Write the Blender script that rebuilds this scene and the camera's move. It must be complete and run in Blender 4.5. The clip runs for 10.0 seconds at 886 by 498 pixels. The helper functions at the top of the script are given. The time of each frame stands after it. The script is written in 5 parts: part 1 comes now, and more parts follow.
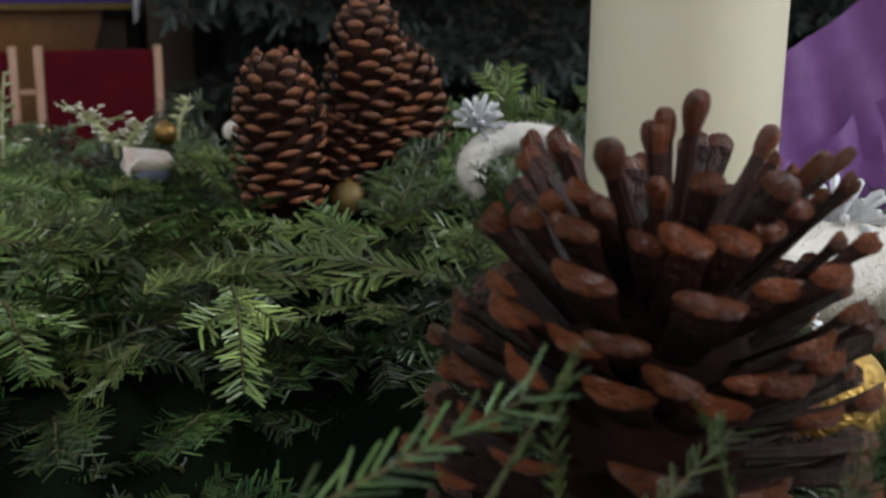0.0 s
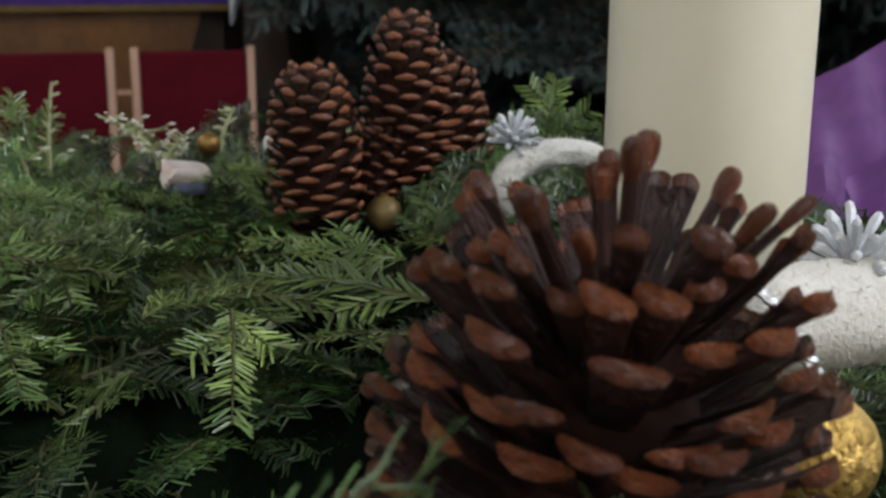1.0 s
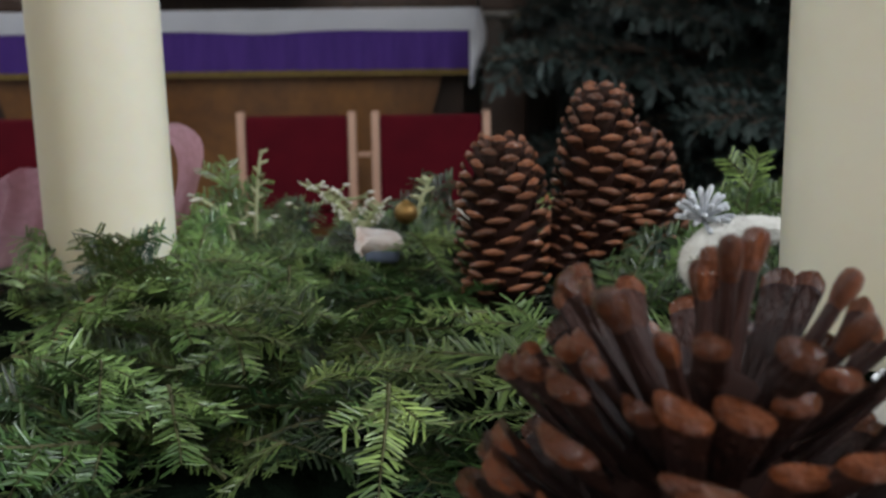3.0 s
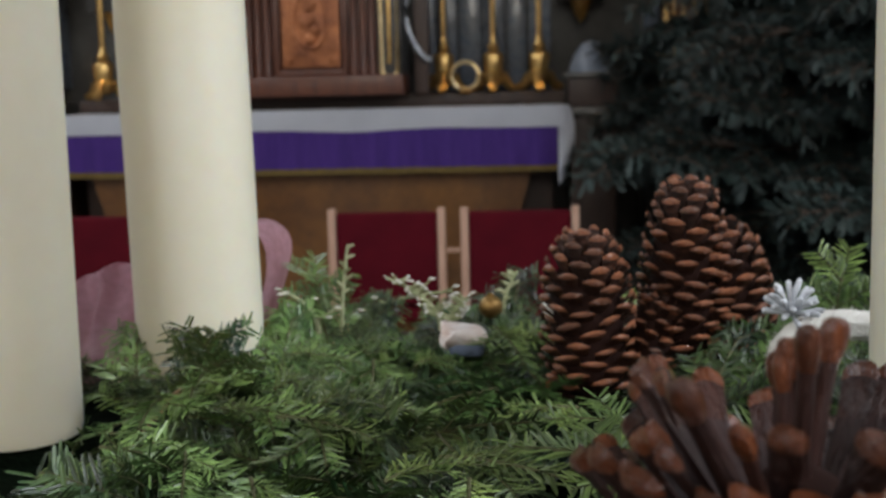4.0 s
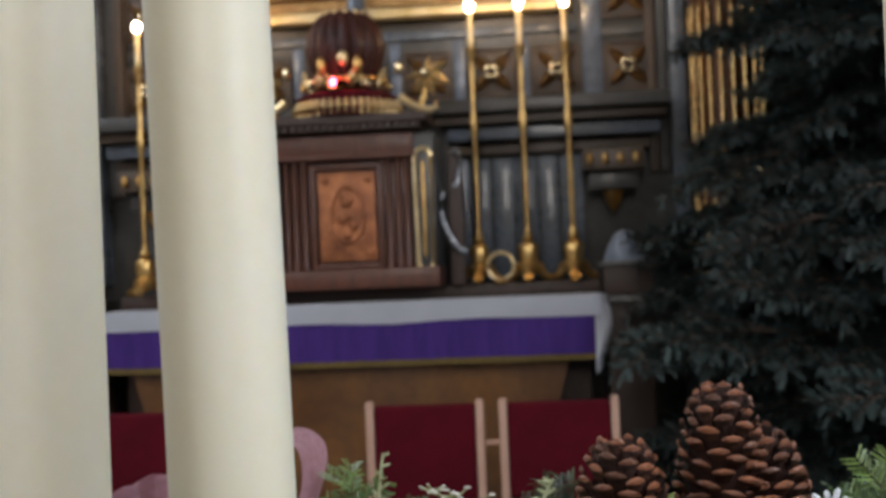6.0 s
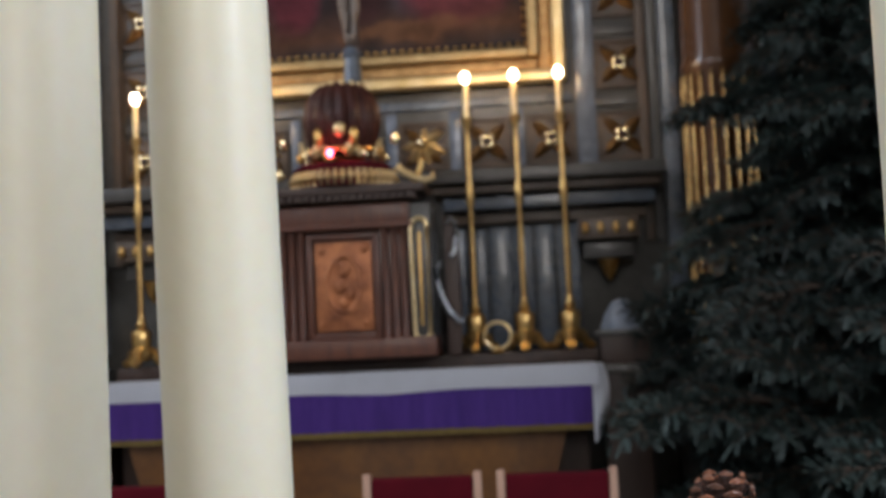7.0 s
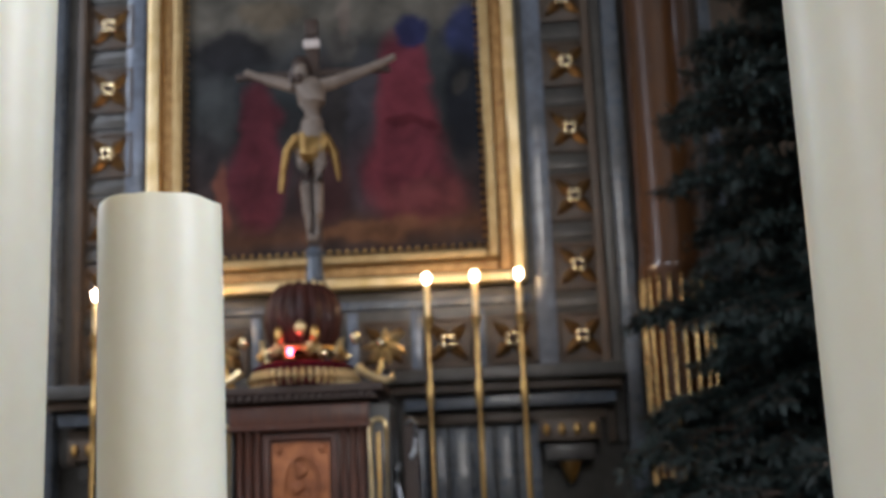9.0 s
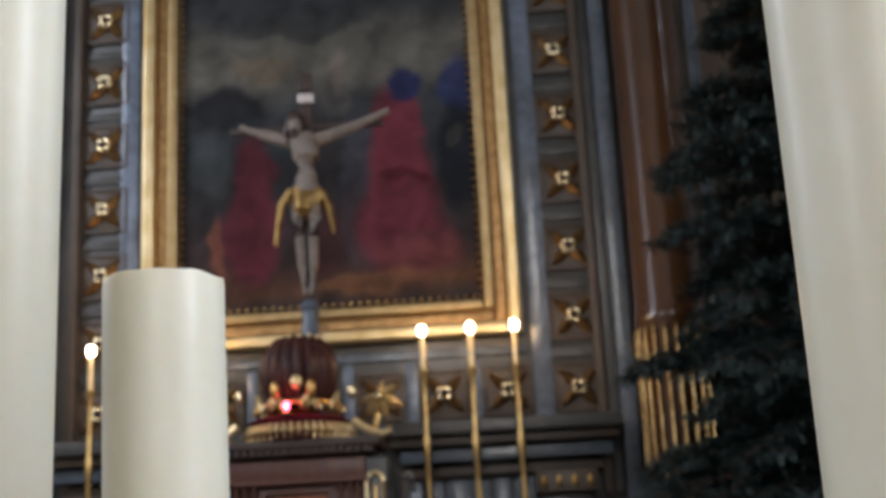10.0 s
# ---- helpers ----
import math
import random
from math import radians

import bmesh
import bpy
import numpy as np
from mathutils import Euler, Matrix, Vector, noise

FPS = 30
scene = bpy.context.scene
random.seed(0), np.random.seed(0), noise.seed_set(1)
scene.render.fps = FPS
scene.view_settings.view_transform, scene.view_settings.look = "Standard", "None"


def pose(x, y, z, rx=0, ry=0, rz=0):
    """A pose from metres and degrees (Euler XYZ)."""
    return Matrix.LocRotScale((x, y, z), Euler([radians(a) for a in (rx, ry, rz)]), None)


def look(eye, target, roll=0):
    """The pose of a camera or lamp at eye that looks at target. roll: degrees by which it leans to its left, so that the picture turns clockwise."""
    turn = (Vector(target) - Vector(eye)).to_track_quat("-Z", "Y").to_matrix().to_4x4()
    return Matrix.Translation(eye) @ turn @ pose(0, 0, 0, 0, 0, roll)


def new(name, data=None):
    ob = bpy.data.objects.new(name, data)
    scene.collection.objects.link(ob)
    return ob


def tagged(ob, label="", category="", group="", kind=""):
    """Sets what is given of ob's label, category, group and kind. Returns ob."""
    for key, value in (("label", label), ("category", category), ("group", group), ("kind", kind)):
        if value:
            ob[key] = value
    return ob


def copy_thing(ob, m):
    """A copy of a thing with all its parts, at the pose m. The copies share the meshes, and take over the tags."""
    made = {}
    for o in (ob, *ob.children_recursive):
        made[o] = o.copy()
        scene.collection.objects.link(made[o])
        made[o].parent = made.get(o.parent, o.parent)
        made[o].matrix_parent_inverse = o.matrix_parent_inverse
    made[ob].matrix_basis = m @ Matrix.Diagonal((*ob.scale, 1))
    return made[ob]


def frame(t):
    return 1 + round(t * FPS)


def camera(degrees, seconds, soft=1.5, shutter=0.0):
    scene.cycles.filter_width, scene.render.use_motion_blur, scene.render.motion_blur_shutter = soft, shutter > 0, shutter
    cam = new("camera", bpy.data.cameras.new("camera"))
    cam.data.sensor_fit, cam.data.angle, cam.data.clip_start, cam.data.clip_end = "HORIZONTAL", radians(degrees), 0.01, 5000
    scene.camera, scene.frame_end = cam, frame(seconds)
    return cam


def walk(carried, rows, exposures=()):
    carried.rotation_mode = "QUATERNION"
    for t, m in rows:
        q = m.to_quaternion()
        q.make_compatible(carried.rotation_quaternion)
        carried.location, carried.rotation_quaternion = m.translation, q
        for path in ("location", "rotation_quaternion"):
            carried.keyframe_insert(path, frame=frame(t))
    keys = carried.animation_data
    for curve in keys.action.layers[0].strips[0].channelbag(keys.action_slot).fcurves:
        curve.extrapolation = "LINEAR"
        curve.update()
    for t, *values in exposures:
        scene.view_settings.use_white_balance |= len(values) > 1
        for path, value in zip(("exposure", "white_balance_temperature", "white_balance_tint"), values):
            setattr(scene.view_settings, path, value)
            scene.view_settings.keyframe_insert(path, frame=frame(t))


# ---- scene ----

cam = camera(38.7, 10.0, soft=2.5)
cam.data.dof.use_dof = True
cam.data.dof.focus_distance = 0.56
cam.data.dof.aperture_fstop = 20
PATH = [
    (0, (0.017, -0.079, 1.286), (0.539, 1.783, 0.776), 0.6),
    (0.5, (0.056, -0.071, 1.293), (0.464, 1.817, 0.774), -0.3),
    (1, (0.069, -0.066, 1.294), (0.436, 1.832, 0.781), 0.2),
    (1.5, (0.076, -0.066, 1.296), (0.401, 1.84, 0.784), 0.3),
    (2, (0.084, -0.061, 1.298), (0.317, 1.866, 0.817), 0.3),
    (2.5, (0.093, -0.059, 1.299), (0.208, 1.892, 0.874), 0.1),
    (3, (0.109, -0.059, 1.3), (0.101, 1.897, 0.883), -0.7),
    (3.2, (0.114, -0.063, 1.297), (0.061, 1.901, 0.921), -0.9),
    (4.5, (0.113, -0.059, 1.302), (-0.06, 1.922, 1.092), -1.8),
    (5, (0.119, -0.068, 1.306), (-0.067, 1.92, 1.195), -2.6),
    (5.5, (0.119, -0.067, 1.308), (-0.085, 1.922, 1.269), -2.3),
    (7, (0.116, -0.08, 1.335), (-0.073, 1.907, 1.471), -2.6),
    (7.5, (0.109, -0.076, 1.333), (-0.073, 1.909, 1.5), -2.2),
    (8, (0.117, -0.077, 1.349), (-0.058, 1.894, 1.639), -2.4),
    (8.5, (0.124, -0.077, 1.358), (-0.007, 1.884, 1.731), -2.3),
    (9, (0.126, -0.079, 1.371), (0.012, 1.87, 1.806), -2.3),
    (9.5, (0.12, -0.091, 1.371), (0.007, 1.845, 1.858), -2.5),
    (10, (0.123, -0.099, 1.387), (0.023, 1.833, 1.896), -3.0),
]
EXPO = [(0.0, -0.25, 6600, 11), (1.0, -0.16, 6580, 11), (2.5, -0.07, 6520, 10), (4.5, 0.05, 6530, 12), (7.5, 0.05, 6260, 14), (10.0, -0.06, 6180, 14)]
walk(cam, [(t, look(eye, target, roll)) for t, eye, target, roll in PATH], EXPO)

# ---- light ----
FLOOR = -0.06
world = bpy.data.worlds.new("sky")
world.use_nodes = True
scene.world = world
wn = world.node_tree.nodes
sky = wn.new("ShaderNodeTexSky")
sky.sky_type = "NISHITA"
sky.sun_disc = False
sky.sun_elevation, sky.sun_rotation = radians(25), radians(140)
wn["Background"].inputs[1].default_value = 0.1
world.node_tree.links.new(sky.outputs[0], wn["Background"].inputs[0])


def area(name, at, target, w, h, watts, colour):
    d = bpy.data.lights.new(name, "AREA")
    d.shape, d.size, d.size_y, d.energy, d.color = "RECTANGLE", w, h, watts, colour
    ob = new(name, d)
    ob.matrix_world = look(at, target)
    return ob


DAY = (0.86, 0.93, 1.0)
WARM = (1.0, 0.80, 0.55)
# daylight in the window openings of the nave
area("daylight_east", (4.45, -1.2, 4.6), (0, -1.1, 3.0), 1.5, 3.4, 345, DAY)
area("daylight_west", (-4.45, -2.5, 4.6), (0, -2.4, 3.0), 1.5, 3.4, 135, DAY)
# south lamp: unseen front fill, added to brighten the candles
area("front_fill_south", (0.0, -8.3, 4.7), (0, 0, 1.6), 2.2, 3.2, 215, (1.0, 0.94, 0.84))
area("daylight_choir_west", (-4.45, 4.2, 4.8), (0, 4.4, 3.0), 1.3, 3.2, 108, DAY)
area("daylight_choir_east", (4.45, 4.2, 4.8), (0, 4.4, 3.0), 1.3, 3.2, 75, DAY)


# ---- materials ----
def mat(name, colour, rough=0.6, metal=0.0, second=None, scale=20.0, fine=120.0, bump=0.15, spread=0.35,
        per_island=0.0, per_object=0.0, sss=0.0, coat=0.0, spec=0.5, dist=0.004, stretch=(1, 1, 1), hue=0.0):
    """A surface with colour variation at two scales, grain relief and uneven gloss."""
    m = bpy.data.materials.new(name)
    m.use_nodes = True
    nt = m.node_tree
    n, l = nt.nodes, nt.links
    b = n["Principled BSDF"]
    co = n.new("ShaderNodeTexCoord")
    mp = n.new("ShaderNodeMapping")
    mp.inputs["Scale"].default_value = stretch
    l.new(co.outputs["Object"], mp.inputs[0])
    big = n.new("ShaderNodeTexNoise")
    big.inputs["Scale"].default_value, big.inputs["Detail"].default_value = scale, 4
    small = n.new("ShaderNodeTexNoise")
    small.inputs["Scale"].default_value, small.inputs["Detail"].default_value = fine, 6
    l.new(mp.outputs[0], big.inputs["Vector"])
    l.new(mp.outputs[0], small.inputs["Vector"])
    mixn = n.new("ShaderNodeMix")
    mixn.data_type = "RGBA"
    c2 = second or tuple(c * (1 - spread) for c in colour)
    mixn.inputs[6].default_value = (*colour, 1)
    mixn.inputs[7].default_value = (*c2, 1)
    add = n.new("ShaderNodeMath")
    add.operation = "MULTIPLY_ADD"
    l.new(small.outputs[0], add.inputs[0])
    add.inputs[1].default_value = 0.5
    l.new(big.outputs[0], add.inputs[2])
    rng = n.new("ShaderNodeMapRange")
    rng.inputs[1].default_value, rng.inputs[2].default_value = 0.5, 1.0
    l.new(add.outputs[0], rng.inputs[0])
    l.new(rng.outputs[0], mixn.inputs[0])
    out = mixn.outputs[2]
    for amount, node, sock in ((per_island, "ShaderNodeNewGeometry", "Random Per Island"), (per_object, "ShaderNodeObjectInfo", "Random")):
        if amount:
            src = n.new(node)
            mr = n.new("ShaderNodeMapRange")
            mr.inputs[3].default_value, mr.inputs[4].default_value = 1 - amount, 1 + amount
            l.new(src.outputs[sock], mr.inputs[0])
            hs = n.new("ShaderNodeHueSaturation")
            l.new(mr.outputs[0], hs.inputs["Value"])
            if hue and node == "ShaderNodeObjectInfo":
                hr = n.new("ShaderNodeMapRange")
                wn2 = n.new("ShaderNodeTexWhiteNoise")
                wn2.noise_dimensions = "1D"
                l.new(src.outputs[sock], wn2.inputs["W"])
                hr.inputs[3].default_value, hr.inputs[4].default_value = 0.5 - hue, 0.5 + hue
                l.new(wn2.outputs["Value"], hr.inputs[0])
                l.new(hr.outputs[0], hs.inputs["Hue"])
            l.new(out, hs.inputs["Color"])
            out = hs.outputs[0]
    l.new(out, b.inputs["Base Color"])
    rr = n.new("ShaderNodeMapRange")
    rr.inputs[3].default_value, rr.inputs[4].default_value = max(0.02, rough - 0.1), min(1, rough + 0.12)
    l.new(small.outputs[0], rr.inputs[0])
    l.new(rr.outputs[0], b.inputs["Roughness"])
    b.inputs["Metallic"].default_value = metal
    b.inputs["Specular IOR Level"].default_value = spec
    b.inputs["Coat Weight"].default_value = coat
    if sss:
        b.inputs["Subsurface Weight"].default_value = sss
        b.inputs["Subsurface Radius"].default_value = (0.03, 0.02, 0.01)
        b.inputs["Subsurface Scale"].default_value = 0.5
    if bump:
        bp = n.new("ShaderNodeBump")
        bp.inputs["Strength"].default_value, bp.inputs["Distance"].default_value = bump, dist
        l.new(add.outputs[0], bp.inputs["Height"])
        l.new(bp.outputs[0], b.inputs["Normal"])
    return m


def glow(name, colour, strength):
    m = bpy.data.materials.new(name)
    m.use_nodes = True
    b = m.node_tree.nodes["Principled BSDF"]
    b.inputs["Base Color"].default_value = (*colour, 1)
    b.inputs["Emission Color"].default_value = (*colour, 1)
    b.inputs["Emission Strength"].default_value = strength
    return m


def gauze(name, colour, clear):
    """Thin organza: light passes partly straight, partly scattered."""
    m = bpy.data.materials.new(name)
    m.use_nodes = True
    n, l = m.node_tree.nodes, m.node_tree.links
    b = n["Principled BSDF"]
    b.inputs["Base Color"].default_value = (*colour, 1)
    b.inputs["Roughness"].default_value = 0.55
    b.inputs["Sheen Weight"].default_value = 0.4
    tl, tr = n.new("ShaderNodeBsdfTranslucent"), n.new("ShaderNodeBsdfTransparent")
    tl.inputs[0].default_value = (*colour, 1)
    a, c = n.new("ShaderNodeMixShader"), n.new("ShaderNodeMixShader")
    a.inputs[0].default_value = 0.4
    wv = n.new("ShaderNodeTexNoise")
    wv.inputs["Scale"].default_value = 14
    mr = n.new("ShaderNodeMapRange")
    mr.inputs[3].default_value, mr.inputs[4].default_value = clear - 0.18, clear + 0.18
    l.new(wv.outputs[0], mr.inputs[0])
    l.new(mr.outputs[0], c.inputs[0])
    l.new(b.outputs[0], a.inputs[1])
    l.new(tl.outputs[0], a.inputs[2])
    l.new(a.outputs[0], c.inputs[1])
    l.new(tr.outputs[0], c.inputs[2])
    l.new(c.outputs[0], n["Material Output"].inputs[0])
    return m


M_WAX = mat("candle_wax", (0.725, 0.690, 0.570), 0.42, second=(0.685, 0.64, 0.49), scale=6, fine=60, bump=0.05, sss=0.25, dist=0.002, coat=0.04)
M_WICK = mat("wick", (0.03, 0.025, 0.02), 0.9)
# two needle colours: light on top boughs is painted in, the rest darker
M_LITNEEDLE = mat("lit_fir_needles", (0.195, 0.280, 0.080), 0.32, second=(0.055, 0.108, 0.032), scale=16, fine=60, bump=0, per_island=0.5, per_object=0.4, spec=0.45, hue=0.02)
M_NEEDLE = mat("fir_needles", (0.084, 0.132, 0.034), 0.36, second=(0.012, 0.036, 0.014), scale=16, fine=60, bump=0, per_island=0.7, per_object=0.6, spec=0.42, hue=0.02)
M_TWIG = mat("fir_twig", (0.085, 0.085, 0.032), 0.8, scale=60, fine=300, bump=0.3)
M_DRYTWIG = mat("dry_twig", (0.34, 0.22, 0.11), 0.7, second=(0.2, 0.12, 0.06), scale=80, fine=300, bump=0.3)
# near-black colour for the shade in the gaps under the boughs
M_SHADEBLACK = mat("shade_black", (0.005, 0.009, 0.005), 0.95, spec=0.02, scale=30, fine=200, bump=0.8, dist=0.01)
# brown blades darkened further by the shade between scales; lips stay lighter
M_BLADESHADE = mat("cone_scale", (0.030, 0.010, 0.008), 0.60, second=(0.013, 0.005, 0.004), scale=1.5, fine=8, bump=0.4, per_object=0.3, dist=0.03, spec=0.3)
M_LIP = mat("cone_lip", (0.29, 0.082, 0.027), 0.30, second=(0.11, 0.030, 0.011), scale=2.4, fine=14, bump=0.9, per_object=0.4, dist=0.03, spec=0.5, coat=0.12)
M_BLADESHADE2 = mat("slender_cone_scale", (0.034, 0.012, 0.007), 0.6, second=(0.016, 0.006, 0.004), scale=1.5, fine=8, bump=0.4, per_object=0.3, dist=0.03, spec=0.35)
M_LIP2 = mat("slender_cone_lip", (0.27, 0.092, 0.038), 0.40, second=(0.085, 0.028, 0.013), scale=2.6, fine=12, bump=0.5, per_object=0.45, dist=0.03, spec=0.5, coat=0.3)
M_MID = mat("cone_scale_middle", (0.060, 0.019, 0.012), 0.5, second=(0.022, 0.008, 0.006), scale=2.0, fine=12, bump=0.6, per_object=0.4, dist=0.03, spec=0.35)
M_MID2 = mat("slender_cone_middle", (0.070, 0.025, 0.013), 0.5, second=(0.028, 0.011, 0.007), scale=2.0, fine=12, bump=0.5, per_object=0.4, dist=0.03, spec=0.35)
# shade inside the cones is put into this near-black core colour
M_CORESHADE = mat("shaded_cone_core", (0.018, 0.007, 0.005), 0.9, scale=60, spec=0.1)
M_FUR = mat("white_wool", (0.72, 0.695, 0.65), 0.9, second=(0.60, 0.575, 0.52), scale=50, fine=400, bump=0.6, dist=0.003)
M_FROST = mat("frosted_silver", (0.70, 0.72, 0.76), 0.5, metal=0.25, scale=80, fine=700, bump=0.6, dist=0.001)
M_SILVER = mat("silver_glitter", (0.75, 0.77, 0.8), 0.35, metal=0.6, scale=80, fine=700, bump=0.6, dist=0.001)
M_GOLD = mat("gilding", (0.62, 0.42, 0.16), 0.34, metal=0.9, second=(0.42, 0.22, 0.06), scale=18, fine=140, bump=0.25, dist=0.003)
M_PALEGOLD = mat("pale_gilding", (0.80, 0.64, 0.38), 0.34, metal=0.75, second=(0.55, 0.38, 0.15), scale=8, fine=90, bump=0.2, dist=0.003)
M_OLDGOLD = mat("old_gilding", (0.36, 0.23, 0.08), 0.42, metal=0.8, second=(0.2, 0.11, 0.035), scale=20, fine=150, bump=0.3, dist=0.003)
M_LEAFGOLD = mat("dark_leaf_gilding", (0.46, 0.28, 0.11), 0.36, metal=0.8, second=(0.18, 0.09, 0.035), scale=22, fine=120, bump=0.35, dist=0.004)
M_DIMGOLD = mat("dim_gilding", (0.44, 0.32, 0.16), 0.40, metal=0.85, second=(0.32, 0.21, 0.09), scale=16, fine=120, bump=0.4, dist=0.003)
M_ROD = mat("worn_rod_gilding", (0.66, 0.46, 0.20), 0.24, metal=0.9, second=(0.30, 0.15, 0.05), scale=9, fine=70, bump=0.3, dist=0.004)
M_GLINT = mat("burnished_gilding", (0.92, 0.78, 0.52), 0.16, metal=0.95, second=(0.7, 0.52, 0.28), scale=30, fine=120, bump=0.5, dist=0.004)
M_OLDSILVER = mat("old_silver_leaf", (0.50, 0.53, 0.57), 0.28, metal=0.9, second=(0.16, 0.17, 0.19), scale=14, fine=60, bump=0.7, dist=0.01)
M_CANOPY = mat("dark_lacquer", (0.062, 0.018, 0.013), 0.5, spec=0.2, second=(0.026, 0.009, 0.007), scale=12, fine=80, bump=0.3, coat=0.08)
M_BAUBLE = mat("gold_bauble", (0.72, 0.47, 0.14), 0.36, metal=0.9, scale=160, fine=420, bump=1.0, dist=0.004)
M_DULLGOLD = mat("dull_gold_glass", (0.20, 0.14, 0.045), 0.55, metal=0.4, second=(0.12, 0.08, 0.03), scale=60, fine=300, bump=0.3, dist=0.001)
M_BRASS = mat("brass", (0.74, 0.52, 0.20), 0.30, metal=0.9, second=(0.34, 0.18, 0.06), scale=12, fine=80, bump=0.1)
M_RED = mat("red_velvet", (0.088, 0.003, 0.009), 0.9, spec=0.15, second=(0.065, 0.002, 0.007), scale=10, fine=300, bump=0.2)
M_PINE = mat("light_wood", (0.52, 0.33, 0.24), 0.5, second=(0.42, 0.24, 0.17), scale=6, fine=60, bump=0.1, stretch=(6, 6, 1))
M_LINEN = mat("white_linen", (0.76, 0.78, 0.84), 0.85, scale=6, fine=160, bump=0.15, spread=0.1)
M_PURPLE = mat("purple_cloth", (0.12, 0.045, 0.36), 0.7, second=(0.08, 0.03, 0.27), scale=7, fine=120, bump=0.2, stretch=(4, 1, 0.5))
M_FRINGE = mat("gold_fringe", (0.32, 0.22, 0.06), 0.7, scale=40, fine=300, bump=0.5)
M_MARBLE_OR = mat("orange_marble", (0.20, 0.085, 0.020), 0.35, second=(0.085, 0.032, 0.010), scale=3.5, fine=22, bump=0.05, coat=0.2)
M_COLUMN = mat("brown_marble", (0.115, 0.048, 0.017), 0.22, second=(0.045, 0.021, 0.011), scale=2.2, fine=14, bump=0.03, coat=0.4, stretch=(1, 1, 0.35))
M_DARKWOOD = mat("dark_wood", (0.055, 0.03, 0.02), 0.5, second=(0.03, 0.016, 0.012), scale=5, fine=60, bump=0.15, stretch=(5, 5, 1))
M_MAHOG = mat("mahogany", (0.13, 0.040, 0.018), 0.42, second=(0.05, 0.016, 0.009), scale=7, fine=40, bump=0.4, coat=0.06, stretch=(6, 6, 1))
M_COPPER = mat("copper_relief", (0.50, 0.19, 0.075), 0.4, metal=0.55, second=(0.15, 0.05, 0.025), scale=9, fine=60, bump=0.8, dist=0.012)
M_STONE = mat("grey_marble", (0.080, 0.077, 0.069), 0.36, second=(0.030, 0.027, 0.024), scale=4, fine=22, bump=0.35, coat=0.1, dist=0.008)
M_BLUE = mat("blue_grey_marble", (0.125, 0.155, 0.20), 0.28, second=(0.050, 0.055, 0.062), scale=4, fine=17, bump=0.5, coat=0.25, dist=0.012)
# lighter copy of the blue marble, with highlights put into its colour
M_HIGHLITBLUE = mat("highlit_blue_marble_strip", (0.18, 0.22, 0.30), 0.2, second=(0.08, 0.095, 0.12), scale=6, fine=18, bump=0.6, coat=0.3, dist=0.012)
M_BROWNST = mat("brown_stone", (0.10, 0.065, 0.04), 0.4, second=(0.05, 0.034, 0.022), scale=4, fine=30, bump=0.1)
M_PLASTER = mat("plaster", (0.50, 0.47, 0.43), 0.9, scale=1.2, fine=40, bump=0.1, spread=0.15)
M_FLOOR = mat("stone_floor", (0.20, 0.19, 0.18), 0.35, second=(0.13, 0.125, 0.12), scale=2, fine=30, bump=0.05)
M_SPRUCE = mat("spruce_needles", (0.028, 0.045, 0.041), 0.6, second=(0.013, 0.025, 0.023), scale=4, fine=60, bump=0, per_island=0.4, per_object=0.3)
M_BARK = mat("bark", (0.06, 0.04, 0.028), 0.9, scale=20, fine=120, bump=0.6)
M_FLESH = mat("painted_plaster_figure", (0.25, 0.20, 0.165), 0.6, second=(0.14, 0.11, 0.09), scale=9, fine=60, bump=0.1)
M_PINK = gauze("pink_organza", (0.62, 0.33, 0.40), 0.42)
M_VIOLET = gauze("violet_organza", (0.26, 0.085, 0.36), 0.24)
M_BULB = glow("lit_bulb", (1.0, 0.80, 0.55), 22)
M_LAMP = glow("red_lamp_glass", (1.0, 0.06, 0.12), 22)
M_CERAM = mat("white_ceramic", (0.66, 0.63, 0.62), 0.5, second=(0.46, 0.33, 0.28), scale=60, fine=200, bump=0.4)
M_BLUEFOOT = mat("blue_grey_foot", (0.14, 0.18, 0.27), 0.5, scale=50)
M_PALETWIG = mat("pale_twig", (0.36, 0.36, 0.22), 0.7, second=(0.2, 0.24, 0.1), scale=60)
M_BUD = mat("white_bud", (0.72, 0.70, 0.62), 0.8, scale=90)


# ---- builders ----
def thing(name, at, label, category, group="", kind=""):
    ob = new(name)
    ob.empty_display_size = 0.05
    ob.location = at
    return tagged(ob, label, category, group, kind)


def mesh_of(name, bm, *mats, smooth=True):
    me = bpy.data.meshes.new(name)
    bmesh.ops.recalc_face_normals(bm, faces=bm.faces)
    bm.to_mesh(me)
    bm.free()
    for m in mats:
        me.materials.append(m)
    if smooth:
        me.polygons.foreach_set("use_smooth", [True] * len(me.polygons))
        me.set_sharp_from_angle(angle=radians(38))
    return me


def part(name, bm, material, parent=None, label="", at=None):
    ob = new(name, bm if isinstance(bm, bpy.types.Mesh) else mesh_of(name, bm, *(material if isinstance(material, (list, tuple)) else (material,))))
    if parent is not None:
        ob.parent = parent
    if at is not None:
        ob.matrix_basis = at if isinstance(at, Matrix) else Matrix.Translation(at)
    if label:
        ob["label"] = label
    return ob


